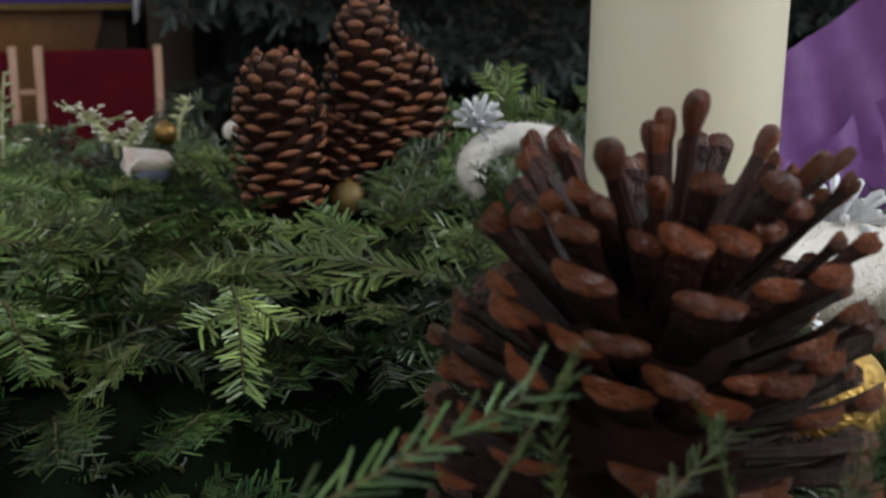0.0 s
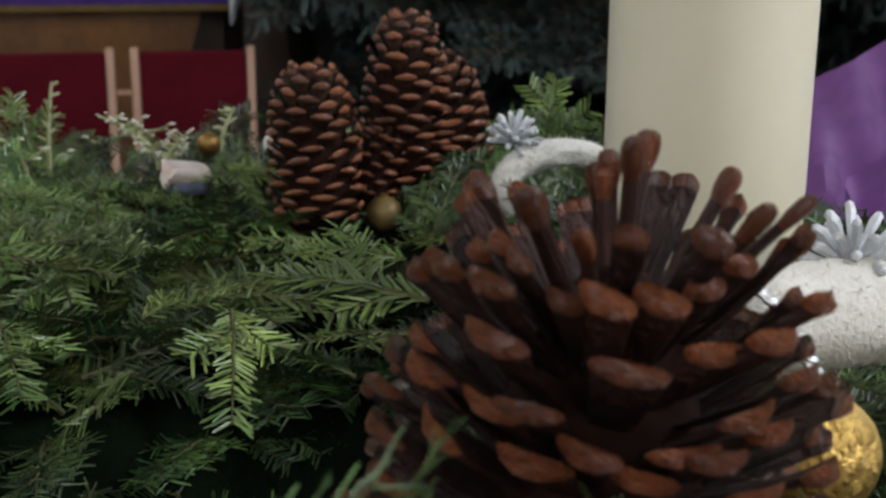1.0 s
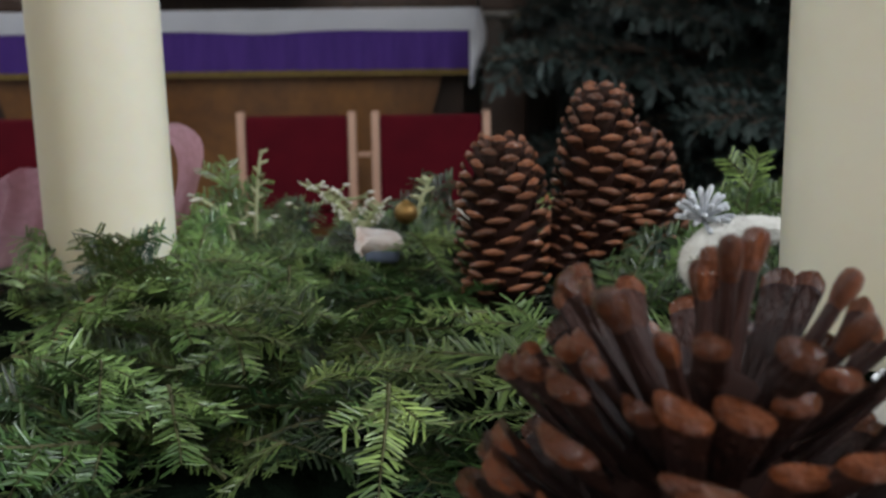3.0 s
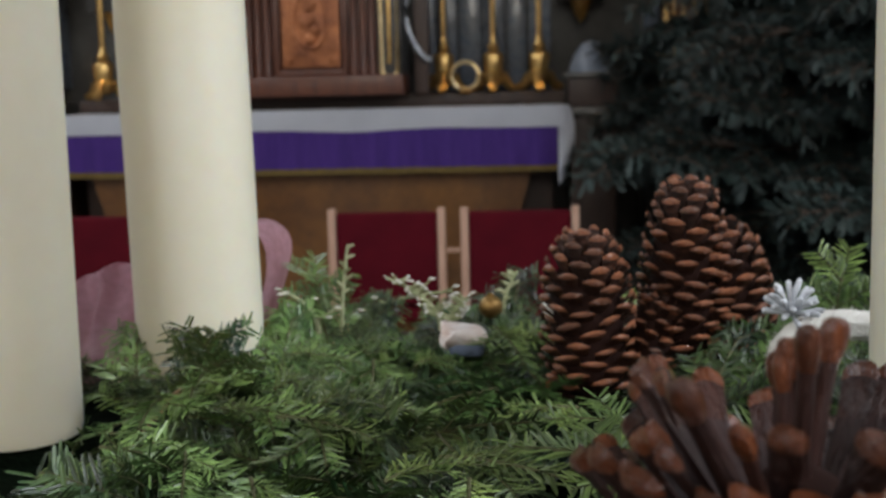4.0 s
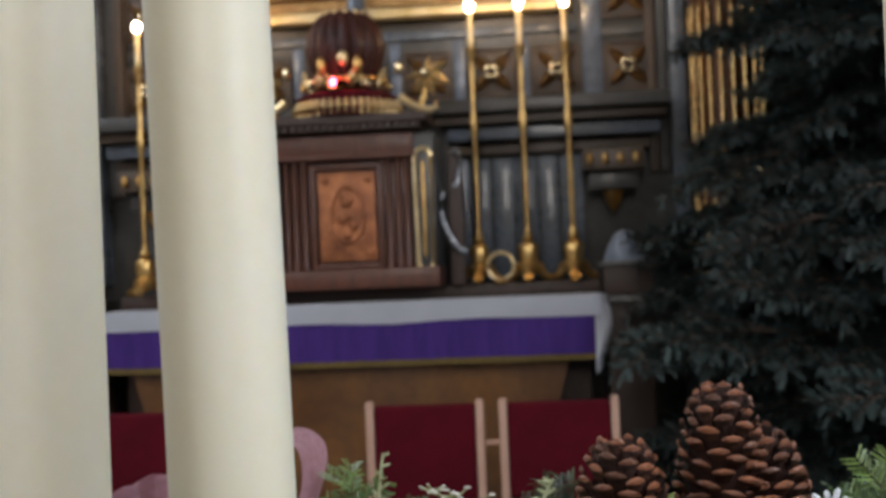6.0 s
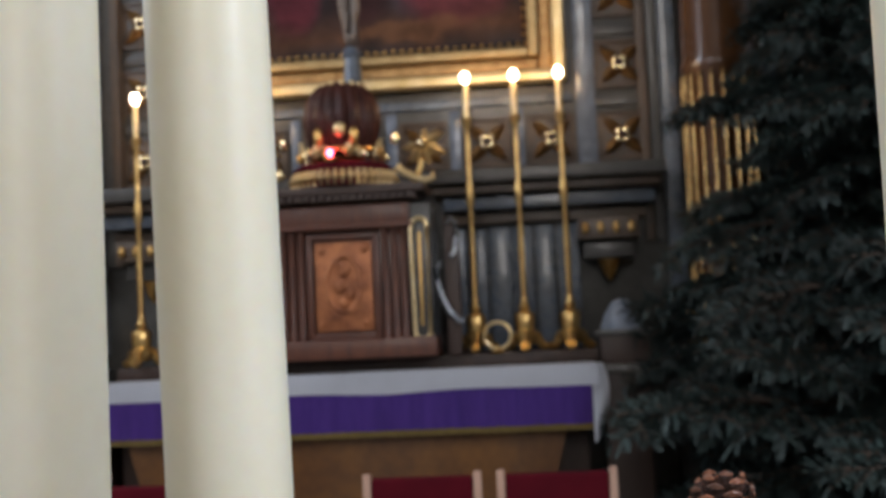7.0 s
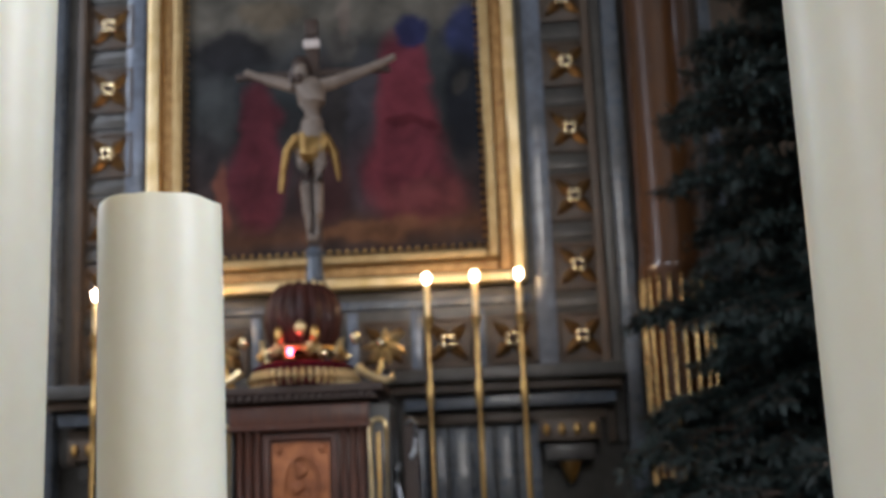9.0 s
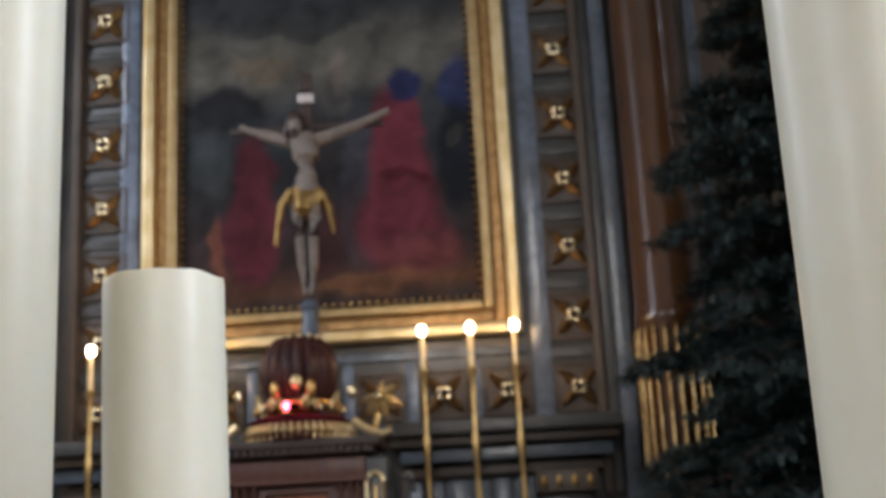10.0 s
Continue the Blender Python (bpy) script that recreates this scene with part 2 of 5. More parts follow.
def box(c, s, bevel=0.004, rot=None, bm=None, seg=2):
    own = bmesh.new()
    bmesh.ops.create_cube(own, size=1)
    bmesh.ops.scale(own, vec=s, verts=own.verts)
    if bevel:
        bmesh.ops.bevel(own, geom=list(own.edges), offset=min(bevel, min(s) * 0.4), segments=seg, affect="EDGES", profile=0.6)
    m = Matrix.Translation(c)
    if rot is not None:
        m = m @ Euler([radians(a) for a in rot]).to_matrix().to_4x4()
    bmesh.ops.transform(own, matrix=m, verts=own.verts)
    return join(bm, own)


def join(bm, own):
    if bm is None:
        return own
    me = bpy.data.meshes.new("tmp")
    own.to_mesh(me)
    own.free()
    bm.from_mesh(me)
    bpy.data.meshes.remove(me)
    return bm


def lathe(profile, segs=24, bm=None, at=(0, 0, 0), wob=0.0, arc=1.0):
    """Revolves (radius, z) pairs about z."""
    bm = bm or bmesh.new()
    rings = []
    n = segs if arc >= 1 else segs + 1
    for r, z in profile:
        ring = []
        for i in range(n):
            a = 2 * math.pi * arc * i / segs
            k = r * (1 + wob * noise.noise((math.cos(a) * 1.5, math.sin(a) * 1.5, z * 9)))
            ring.append(bm.verts.new((at[0] + k * math.cos(a), at[1] + k * math.sin(a), at[2] + z)))
        rings.append(ring)
    for a, b in zip(rings, rings[1:]):
        for i in range(segs):
            j = (i + 1) % n
            bm.faces.new((a[i], a[j], b[j], b[i]))
    if arc >= 1:
        for ring, flip in ((rings[0], True), (rings[-1], False)):
            if (ring[0].co - ring[segs // 2].co).length > 1e-4:
                bm.faces.new(ring[::-1] if flip else ring)
    return bm


def tube(points, radii, segs=8, bm=None):
    """A round bar through the points."""
    bm = bm or bmesh.new()
    pts = [Vector(p) for p in points]
    if not isinstance(radii, (list, tuple)):
        radii = [radii] * len(pts)
    rings = []
    for i, p in enumerate(pts):
        d = (pts[min(i + 1, len(pts) - 1)] - pts[max(i - 1, 0)]).normalized()
        q = d.to_track_quat("Z", "Y")
        rings.append([bm.verts.new(p + q @ Vector((math.cos(2 * math.pi * k / segs) * radii[i], math.sin(2 * math.pi * k / segs) * radii[i], 0))) for k in range(segs)])
    for a, b in zip(rings, rings[1:]):
        for k in range(segs):
            bm.faces.new((a[k], a[(k + 1) % segs], b[(k + 1) % segs], b[k]))
    bm.faces.new(rings[0][::-1])
    bm.faces.new(rings[-1])
    return bm


def ball(c, r, bm=None, squash=(1, 1, 1), sub=2):
    own = bmesh.new()
    bmesh.ops.create_icosphere(own, subdivisions=sub, radius=r)
    bmesh.ops.scale(own, vec=squash, verts=own.verts)
    bmesh.ops.translate(own, vec=c, verts=own.verts)
    return join(bm, own)


# ---- the church ----
def structure(name, bm, material, label, category):
    ob = part(name, bm, material)
    return tagged(ob, label, category, kind="structure")


structure("floor", box((0, 0, FLOOR - 0.1), (9.4, 17.4, 0.2), 0), M_FLOOR, "grey stone church floor", "floor")
structure("ceiling", box((0, 0, 8.1), (9.4, 17.4, 0.2), 0), M_PLASTER, "plain plastered church ceiling", "ceiling")
structure("wall_north", box((0, 7.55, 4.0), (9.4, 0.3, 8.12), 0), M_PLASTER, "plastered wall behind the altarpiece", "wall")
# unseen end wall; its opening is added for the front fill lamp
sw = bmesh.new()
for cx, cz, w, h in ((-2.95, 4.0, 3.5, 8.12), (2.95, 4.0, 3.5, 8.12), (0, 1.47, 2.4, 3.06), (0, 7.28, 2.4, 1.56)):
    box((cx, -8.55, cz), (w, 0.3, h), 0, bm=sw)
structure("wall_south", sw, M_PLASTER, "plastered nave end wall with an opening added for the front fill", "wall")


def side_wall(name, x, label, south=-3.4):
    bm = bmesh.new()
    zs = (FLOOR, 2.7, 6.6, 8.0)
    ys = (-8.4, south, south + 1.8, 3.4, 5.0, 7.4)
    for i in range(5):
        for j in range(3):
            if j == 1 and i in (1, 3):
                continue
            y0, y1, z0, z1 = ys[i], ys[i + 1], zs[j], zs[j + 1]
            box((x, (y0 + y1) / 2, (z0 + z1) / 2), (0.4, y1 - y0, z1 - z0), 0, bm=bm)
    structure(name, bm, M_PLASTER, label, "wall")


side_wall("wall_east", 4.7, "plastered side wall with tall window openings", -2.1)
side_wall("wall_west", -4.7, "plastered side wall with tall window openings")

# altarpiece
AX = -0.895
structure("altar_step", box((AX, 6.3, 0.01), (4.4, 2.0, 0.14), 0.01), M_STONE, "grey stone step under the high altar", "step")


def retable():
    root = thing("altarpiece", (AX, 7.0, FLOOR), "tall dark marble altarpiece with gilded rosettes and columns", "altarpiece")

    def p(name, c, s, m, label="", bevel=0.006):
        return part(name, box((c[0] - AX, c[1] - 7.0, c[2] - FLOOR), s, bevel), m, root, label)

    p("back_wall", (AX, 7.05, 3.6), (3.6, 0.24, 7.2), M_STONE, "dark grey marble back")
    for sgn in (1, -1):
        X = lambda x: AX + sgn * (x - AX)
        # bluish marble strips that divide the coffers
        p("marble_strip", (X(0.285), 6.92, 4.3), (0.11, 0.03, 4.3), M_HIGHLITBLUE)
        p("marble_strip", (X(0.66), 6.91, 4.1), (0.06, 0.05, 4.6), M_STONE)
        p("pilaster", (X(0.735), 6.88, 3.9), (0.085, 0.16, 5.2), M_BLUE, "narrow grey-blue marble pilaster")
        p("pilaster", (X(0.60), 6.90, 4.1), (0.05, 0.08, 4.6), M_BROWNST)
        for k in range(7):
            p("marble_strip", (X(0.475), 6.925, 2.19 + 0.4 * k), (0.27, 0.025, 0.055), M_STONE)
        # entablature beside the tabernacle
        p("cornice", (X(0.02), 6.72, 2.165), (1.30, 0.44, 0.07), M_STONE, "projecting dark cornice")
        p("cornice_moulding", (X(0.04), 6.76, 2.105), (1.22, 0.34, 0.05), M_BROWNST)
        p("frieze", (X(0.05), 6.80, 2.035), (1.14, 0.24, 0.07), M_BLUE)
        p("architrave", (X(0.02), 6.86, 1.96), (1.1, 0.12, 0.06), M_BROWNST)
        # panels behind the candlesticks
        for k, w in enumerate((0.12, 0.10, 0.12, 0.12, 0.10, 0.12)):
            p("marble_panel", (X(-0.48 + 0.125 * k), 6.90 + 0.012 * (k % 2), 1.58), (w, 0.06, 0.68), M_BLUE)
        # corbel under the cornice
        p("corbel", (X(0.36), 6.74, 1.86), (0.32, 0.34, 0.11), M_BROWNST)
        p("corbel", (X(0.36), 6.79, 1.755), (0.26, 0.24, 0.10), M_STONE)
        for k in range(4):
            part("stud", ball((X(0.24 + 0.08 * k) - AX, 6.56 - 7.0, 1.86 - FLOOR), 0.024, squash=(0.8, 0.6, 1.4)), M_GOLD, root)
        part("pendant", lathe([(0.0, -0.12), (0.03, -0.08), (0.05, -0.02), (0.06, 0.0), (0.0, 0.01)], 12, at=(X(0.36) - AX, 6.72 - 7.0, 1.70 - FLOOR)), M_GOLD, root)
        p("side_wing", (X(1.75), 7.02, 3.3), (1.3, 0.2, 6.7), M_BROWNST, "dark brown side wing")
        p("marble_strip", (X(1.29), 6.90, 3.6), (0.07, 0.05, 4.6), M_BLUE)
        # plinth and column
        p("plinth", (X(0.98), 6.72, 0.62), (0.62, 0.56, 1.20), M_STONE, "grey marble column plinth")
        cx, cy = X(0.99) - AX, 6.70 - 7.0
        base = lathe([(0.24, 1.22), (0.24, 1.27), (0.26, 1.30), (0.24, 1.33), (0.22, 1.36), (0.245, 1.39), (0.23, 1.43), (0.2, 1.45)], 32, at=(cx, cy, -FLOOR))
        part("column_base", base, M_GOLD, root, "gilded column base")
        part("column_shaft", lathe([(0.185, 1.44), (0.19, 2.66), (0.2, 2.68), (0.2, 2.72), (0.19, 2.74), (0.185, 4.4), (0.17, 6.4)], 40, at=(cx, cy, -FLOOR)), M_COLUMN, root, "polished brown marble column")
        for k in range(20):
            a = 2 * math.pi * k / 20
            rod = lathe([(0.0, 1.45), (0.0125, 1.455), (0.0135, 2.60), (0.010, 2.64), (0.0, 2.66)], 8, at=(cx + 0.193 * math.cos(a), cy + 0.193 * math.sin(a), -FLOOR))
            part("gilded_rod", rod, M_ROD, root)
    # bottom row of strips under the picture
    for x in (-1.72, -1.36, -0.81, -0.45, -0.095):
        p("marble_strip", (x, 6.925, 2.41), (0.06, 0.025, 0.36), M_HIGHLITBLUE)
    p("marble_strip", (AX, 6.92, 2.625), (2.2, 0.03, 0.05), M_BLUE)
    return root


retable()


def rosette_mesh():
    """Four acanthus leaves set cornerwise round a boss."""
    leaf = bmesh.new()
    prof = [(0.02, 0.018, 0.02), (0.05, 0.034, 0.035), (0.085, 0.03, 0.028), (0.12, 0.016, 0.02), (0.145, 0.001, 0.028)]
    rows = []
    for r, w, h in prof:
        rows.append([leaf.verts.new((r, -h * 0.4, -w)), leaf.verts.new((r, -h - 0.012, 0)), leaf.verts.new((r, -h * 0.4, w))])
    for a, b in zip(rows, rows[1:]):
        for i in range(2):
            leaf.faces.new((a[i], a[i + 1], b[i + 1], b[i]))
    return mesh_of("leaf", leaf, M_LEAFGOLD)


LEAF = rosette_mesh()
LEAF_PALE = LEAF.copy()
LEAF_PALE.materials[0] = M_PALEGOLD
BOSS = mesh_of("boss", ball((0, -0.062, 0), 0.019, squash=(1, 0.7, 1)), M_DARKWOOD)
INNER = mesh_of("inner_leaf", ball((0.030, -0.046, 0), 0.024, squash=(0.9, 0.6, 1.15)), M_GLINT)


def rosette_at(x, z, first=[None]):
    if first[0] is None:
        root = thing("gilded_rosette", (0, 0, 0), "gilded four-leaf rosette in a square coffer", "rosette", "rosettes of the altarpiece")
        f = bmesh.new()
        for s in (1, -1):
            box((s * 0.129, -0.008, 0), (0.014, 0.016, 0.272), 0.004, bm=f)
            box((0, -0.008, s * 0.129), (0.244, 0.015, 0.014), 0.004, bm=f)
        part("coffer_frame", f, M_BROWNST, root, "dark brown square frame")
        part("coffer_ground", box((0, 0.004, 0), (0.244, 0.01, 0.244), 0.002), M_BROWNST, root)
        for k in range(4):
            part("leaf", LEAF, None, root, at=Matrix.Rotation(radians(45 + 90 * k), 4, "Y"))
        part("boss", BOSS, None, root, "dark boss")
        for k in range(4):
            part("inner_leaf", INNER, None, root, at=Matrix.Rotation(radians(45 + 90 * k), 4, "Y"))
        root.matrix_basis = Matrix.Translation((x, 6.915, z))
        first[0] = root
        return root
    return copy_thing(first[0], Matrix.Translation((x, 6.915, z)))


for k in range(7):
    rosette_at(0.478, 2.392 + 0.402 * k)
    rosette_at(-2.228, 2.392 + 0.402 * k)
for x in (0.086, -0.272, -0.63, -1.18, -1.54, -1.87):
    rosette_at(x, 2.395)


# picture over the altar
def canvas_material():
    m = bpy.data.materials.new("oil_painting")
    m.use_nodes = True
    n, l = m.node_tree.nodes, m.node_tree.links
    b = n["Principled BSDF"]
    co = n.new("ShaderNodeTexCoord")
    wob = n.new("ShaderNodeTexNoise")
    wob.inputs["Scale"].default_value, wob.inputs["Detail"].default_value = 3.5, 5
    l.new(co.outputs["Object"], wob.inputs["Vector"])
    off = n.new("ShaderNodeMix")
    off.data_type, off.blend_type = "RGBA", "LINEAR_LIGHT"
    off.inputs[0].default_value = 0.13
    l.new(co.outputs["Object"], off.inputs[6])
    l.new(wob.outputs["Color"], off.inputs[7])
    sep = n.new("ShaderNodeSeparateXYZ")
    l.new(off.outputs[2], sep.inputs[0])
    ramp = n.new("ShaderNodeValToRGB")
    mr = n.new("ShaderNodeMapRange")
    mr.inputs[1].default_value, mr.inputs[2].default_value = 0.0, 2.6
    l.new(sep.outputs[2], mr.inputs[0])
    l.new(mr.outputs[0], ramp.inputs[0])
    el = ramp.color_ramp.elements
    el[0].position, el[0].color = 0.0, (0.035, 0.035, 0.045, 1)
    el[1].position, el[1].color = 1.0, (0.05, 0.052, 0.055, 1)
    for pos, c in ((0.09, (0.05, 0.045, 0.05)), (0.13, (0.15, 0.07, 0.04)), (0.2, (0.06, 0.04, 0.042)), (0.45, (0.045, 0.055, 0.062)), (0.56, (0.075, 0.08, 0.085)), (0.63, (0.19, 0.175, 0.145)), (0.73, (0.17, 0.16, 0.135)), (0.80, (0.06, 0.062, 0.066))):
        e = el.new(pos)
        e.color = (*c, 1)
    out = ramp.outputs[0]
    # soft fields of colour: centre x, z, half width, half height, colour, strength
    for x, z, w, h, c, k in ((0.20, 1.12, 0.13, 0.30, (0.10, 0.095, 0.115), 0.8), (0.20, 0.72, 0.13, 0.28, (0.10, 0.07, 0.085), 0.7),
                             (0.41, 1.30, 0.16, 0.26, (0.23, 0.035, 0.060), 0.95), (0.42, 1.00, 0.20, 0.36, (0.24, 0.036, 0.058), 0.95), (0.44, 0.68, 0.27, 0.34, (0.22, 0.036, 0.058), 0.95),
                             (0.46, 0.98, 0.16, 0.05, (0.12, 0.012, 0.022), 0.8), (0.52, 0.52, 0.27, 0.16, (0.19, 0.05, 0.055), 0.8),
                             (0.51, 1.545, 0.10, 0.12, (0.028, 0.035, 0.13), 0.95), (0.82, 1.52, 0.15, 0.18, (0.035, 0.05, 0.17), 0.9), (0.79, 1.12, 0.13, 0.36, (0.018, 0.022, 0.034), 0.9), (0.76, 1.22, 0.05, 0.09, (0.10, 0.095, 0.085), 0.7),
                             (-0.60, 1.47, 0.27, 0.13, (0.028, 0.028, 0.034), 0.9), (-0.70, 1.14, 0.14, 0.24, (0.085, 0.095, 0.10), 0.8), (-0.38, 1.30, 0.10, 0.12, (0.04, 0.045, 0.05), 0.8),
                             (-0.43, 1.02, 0.13, 0.28, (0.20, 0.032, 0.055), 0.9), (-0.46, 0.68, 0.19, 0.30, (0.18, 0.030, 0.052), 0.9), (-0.66, 0.62, 0.06, 0.22, (0.26, 0.09, 0.06), 0.85),
                             (-0.03, 1.10, 0.13, 0.34, (0.055, 0.045, 0.045), 0.8), (-0.05, 0.66, 0.16, 0.24, (0.09, 0.03, 0.03), 0.7),
                             (0.07, 1.66, 0.035, 0.16, (0.24, 0.19, 0.16), 0.8), (0.05, 1.47, 0.10, 0.10, (0.16, 0.145, 0.13), 0.7), (-0.35, 1.72, 0.22, 0.10, (0.25, 0.19, 0.12), 0.6),
                             (0.18, 0.36, 0.36, 0.07, (0.26, 0.12, 0.055), 0.7), (-0.15, 2.02, 0.50, 0.11, (0.05, 0.052, 0.055), 0.7)):
        mp = n.new("ShaderNodeMapping")
        mp.vector_type = "TEXTURE"
        mp.inputs["Location"].default_value = (x, 0, z)
        mp.inputs["Scale"].default_value = (w, 10, h)
        l.new(off.outputs[2], mp.inputs[0])
        ln = n.new("ShaderNodeVectorMath")
        ln.operation = "LENGTH"
        l.new(mp.outputs[0], ln.inputs[0])
        r = n.new("ShaderNodeMapRange")
        r.interpolation_type = "SMOOTHSTEP"
        r.inputs[1].default_value, r.inputs[2].default_value, r.inputs[3].default_value, r.inputs[4].default_value = 0.65, 1.2, k, 0
        l.new(ln.outputs["Value"], r.inputs[0])
        mx = n.new("ShaderNodeMix")
        mx.data_type = "RGBA"
        mx.inputs[7].default_value = (*c, 1)
        l.new(r.outputs[0], mx.inputs[0])
        l.new(out, mx.inputs[6])
        out = mx.outputs[2]
    brush = n.new("ShaderNodeTexNoise")
    brush.inputs["Scale"].default_value, brush.inputs["Detail"].default_value, brush.inputs["Distortion"].default_value = 5.0, 8, 0.3
    l.new(co.outputs["Object"], brush.inputs["Vector"])
    tone = n.new("ShaderNodeMapRange")
    tone.inputs[1].default_value, tone.inputs[2].default_value, tone.inputs[3].default_value, tone.inputs[4].default_value = 0.3, 0.72, 0.28, 0.72
    l.new(brush.outputs[0], tone.inputs[0])
    aged = n.new("ShaderNodeHueSaturation")
    aged.inputs["Saturation"].default_value = 0.95
    l.new(tone.outputs[0], aged.inputs["Value"])
    l.new(out, aged.inputs["Color"])
    l.new(aged.outputs[0], b.inputs["Base Color"])
    b.inputs["Roughness"].default_value = 0.6
    b.inputs["Specular IOR Level"].default_value = 0.12
    bp = n.new("ShaderNodeBump")
    bp.inputs["Strength"].default_value, bp.inputs["Distance"].default_value = 0.2, 0.004
    l.new(wob.outputs[0], bp.inputs["Height"])
    l.new(bp.outputs[0], b.inputs["Normal"])
    return m


def picture():
    root = thing("altar_painting", (AX, 6.90, 2.70), "large dark oil painting in a broad gilded frame", "painting")
    part("canvas", box((0, 0.0, 1.80), (1.80, 0.02, 3.36), 0), canvas_material(), root, "dark oil canvas with red and blue fields", at=(0, 0, 0))
    for name, d, w, depth, m in (("outer_moulding", 1.045, 0.075, 0.10, M_PALEGOLD), ("frame_hollow", 0.972, 0.08, 0.05, M_LEAFGOLD), ("inner_moulding", 0.905, 0.065, 0.08, M_DIMGOLD)):
        bm = bmesh.new()
        top = 3.62
        lo = 1.085 - d
        for s in (1, -1):
            box((s * d, -depth / 2, (lo + top) / 2), (w, depth, top - lo + w), 0.02, bm=bm, seg=3)
        box((0, -depth / 2, lo), (2 * d - w + 0.002, depth, w), 0.02, bm=bm, seg=3)
        box((0, -depth / 2, top), (2 * d - w + 0.002, depth, w), 0.02, bm=bm, seg=3)
        part(name, bm, m, root, "")
    # small beads along the inner edge of the frame
    bead = mesh_of("bead", ball((0, 0, 0), 0.011, sub=1), M_GOLD)
    for k in range(68):
        part("bead", bead, None, root, at=(0.858, -0.03, 0.235 + 0.05 * k))
        part("bead", bead, None, root, at=(-0.858, -0.03, 0.235 + 0.05 * k))
    for k in range(34):
        part("bead", bead, None, root, at=(-0.83 + 0.05 * k, -0.03, 0.235))
    return root


picture()

# high altar
TX = -0.985


def altar():
    root = thing("high_altar", (TX, 6.3, 0.08), "old high altar with a dark body and orange marble front", "altar")

    def q(v):
        return (v[0] - TX, v[1] - 6.3, v[2] - 0.08)
    body = bmesh.new()
    top, bot, h0, h1 = 1.10, 0.86, 0.0, 0.86
    v = [body.verts.new((s * x, y, z)) for z, x in ((h0, bot), (h1, top)) for s, y in ((-1, -0.30), (1, -0.30), (1, 0.3), (-1, 0.3))]
    for f in ((0, 1, 5, 4), (1, 2, 6, 5), (2, 3, 7, 6), (3, 0, 4, 7), (4, 5, 6, 7), (3, 2, 1, 0)):
        body.faces.new([v[i] for i in f])
    part("front", body, M_MARBLE_OR, root, "tapering orange-brown marble front")
    part("core", box((0, 0.1, 0.495), (2.36, 0.4, 0.99), 0.01), M_DARKWOOD, root, "dark recessed core")
    part("mensa", box((0, 0.0, 1.036), (2.46, 0.78, 0.09), 0.012), M_STONE, root, "stone altar slab")
    for s in (1, -1):
        part("side_pier", box((s * 1.375, 0.05, 0.52), (0.21, 0.62, 1.04), 0.012), M_DARKWOOD, root, "dark brown side pier")
        part("pier_cap", box((s * 1.375, 0.05, 1.055), (0.26, 0.68, 0.04), 0.01), M_STONE, root)
    part("gradine", box((0, 0.22, 1.118), (2.5, 0.34, 0.074), 0.012), M_DARKWOOD, root, "dark shelf that carries the candlesticks")
    return root


altar()


def sheet(rows, cols, fn, thick=0.004):
    bm = bmesh.new()
    g = [[bm.verts.new(fn(i / rows, j / cols)) for j in range(cols + 1)] for i in range(rows + 1)]
    for i in range(rows):
        for j in range(cols):
            bm.faces.new((g[i][j], g[i][j + 1], g[i + 1][j + 1], g[i + 1][j]))
    if thick:
        bmesh.ops.solidify(bm, geom=list(bm.faces), thickness=thick)
    return bm


def cloths():
    root = thing("altar_cloth", (TX, 5.9, 1.125), "white linen altar cloth with a purple band and gold fringe", "cloth")

    def top(u, v):
        x = -1.235 + 2.47 * v
        return Vector((x, -0.012 + 0.44 * u, 0.044 + 0.002 * noise.noise((x * 8, u * 5, 0))))

    def front(u, v):
        x = -1.235 + 2.47 * v
        return Vector((x, -0.016 - 0.008 * u * (1 + noise.noise((x * 9, 0.3, 0))), 0.047 - (0.098 + 0.012 * noise.noise((x * 2.2, 1, 4))) * u))

    def side(u, v, s):
        w = 0.03 + 0.05 * math.sin(math.pi * min(1.0, 0.15 + u * 0.95))
        x = 1.205 + w * v
        return Vector((s * x, -0.03 + 0.02 * math.sin(2.5 * v + 4 * u) + 0.05 * v * v, 0.046 - (0.37 - 0.03 * v) * u + 0.004 * v))
    part("linen_top", sheet(6, 40, top), M_LINEN, root)
    part("linen_front", sheet(5, 70, front), M_LINEN, root)
    for s in (1, -1):
        part("linen_drop", sheet(16, 8, lambda u, v: side(u, v, s)), M_LINEN, root, "white linen hanging over the end")

    def band(u, v):
        x = -1.2 + 2.4 * v
        return Vector((x, -0.012 - 0.006 * math.sin(x * 46 + 2 * noise.noise((x * 5, 0, 0))) * (0.3 + u) - 0.004, -0.04 - 0.19 * u + 0.004 * noise.noise((x * 3, 7, 0))))
    part("purple_band", sheet(6, 130, band), M_PURPLE, root, "purple Advent antependium")

    def fringe(u, v):
        x = -1.2 + 2.4 * v
        return Vector((x, -0.018 - 0.004 * math.sin(x * 46), -0.23 - 0.028 * u + 0.004 * noise.noise((x * 3, 7, 0))))
    part("fringe", sheet(2, 130, fringe), M_FRINGE, root, "dull gold fringe")


cloths()


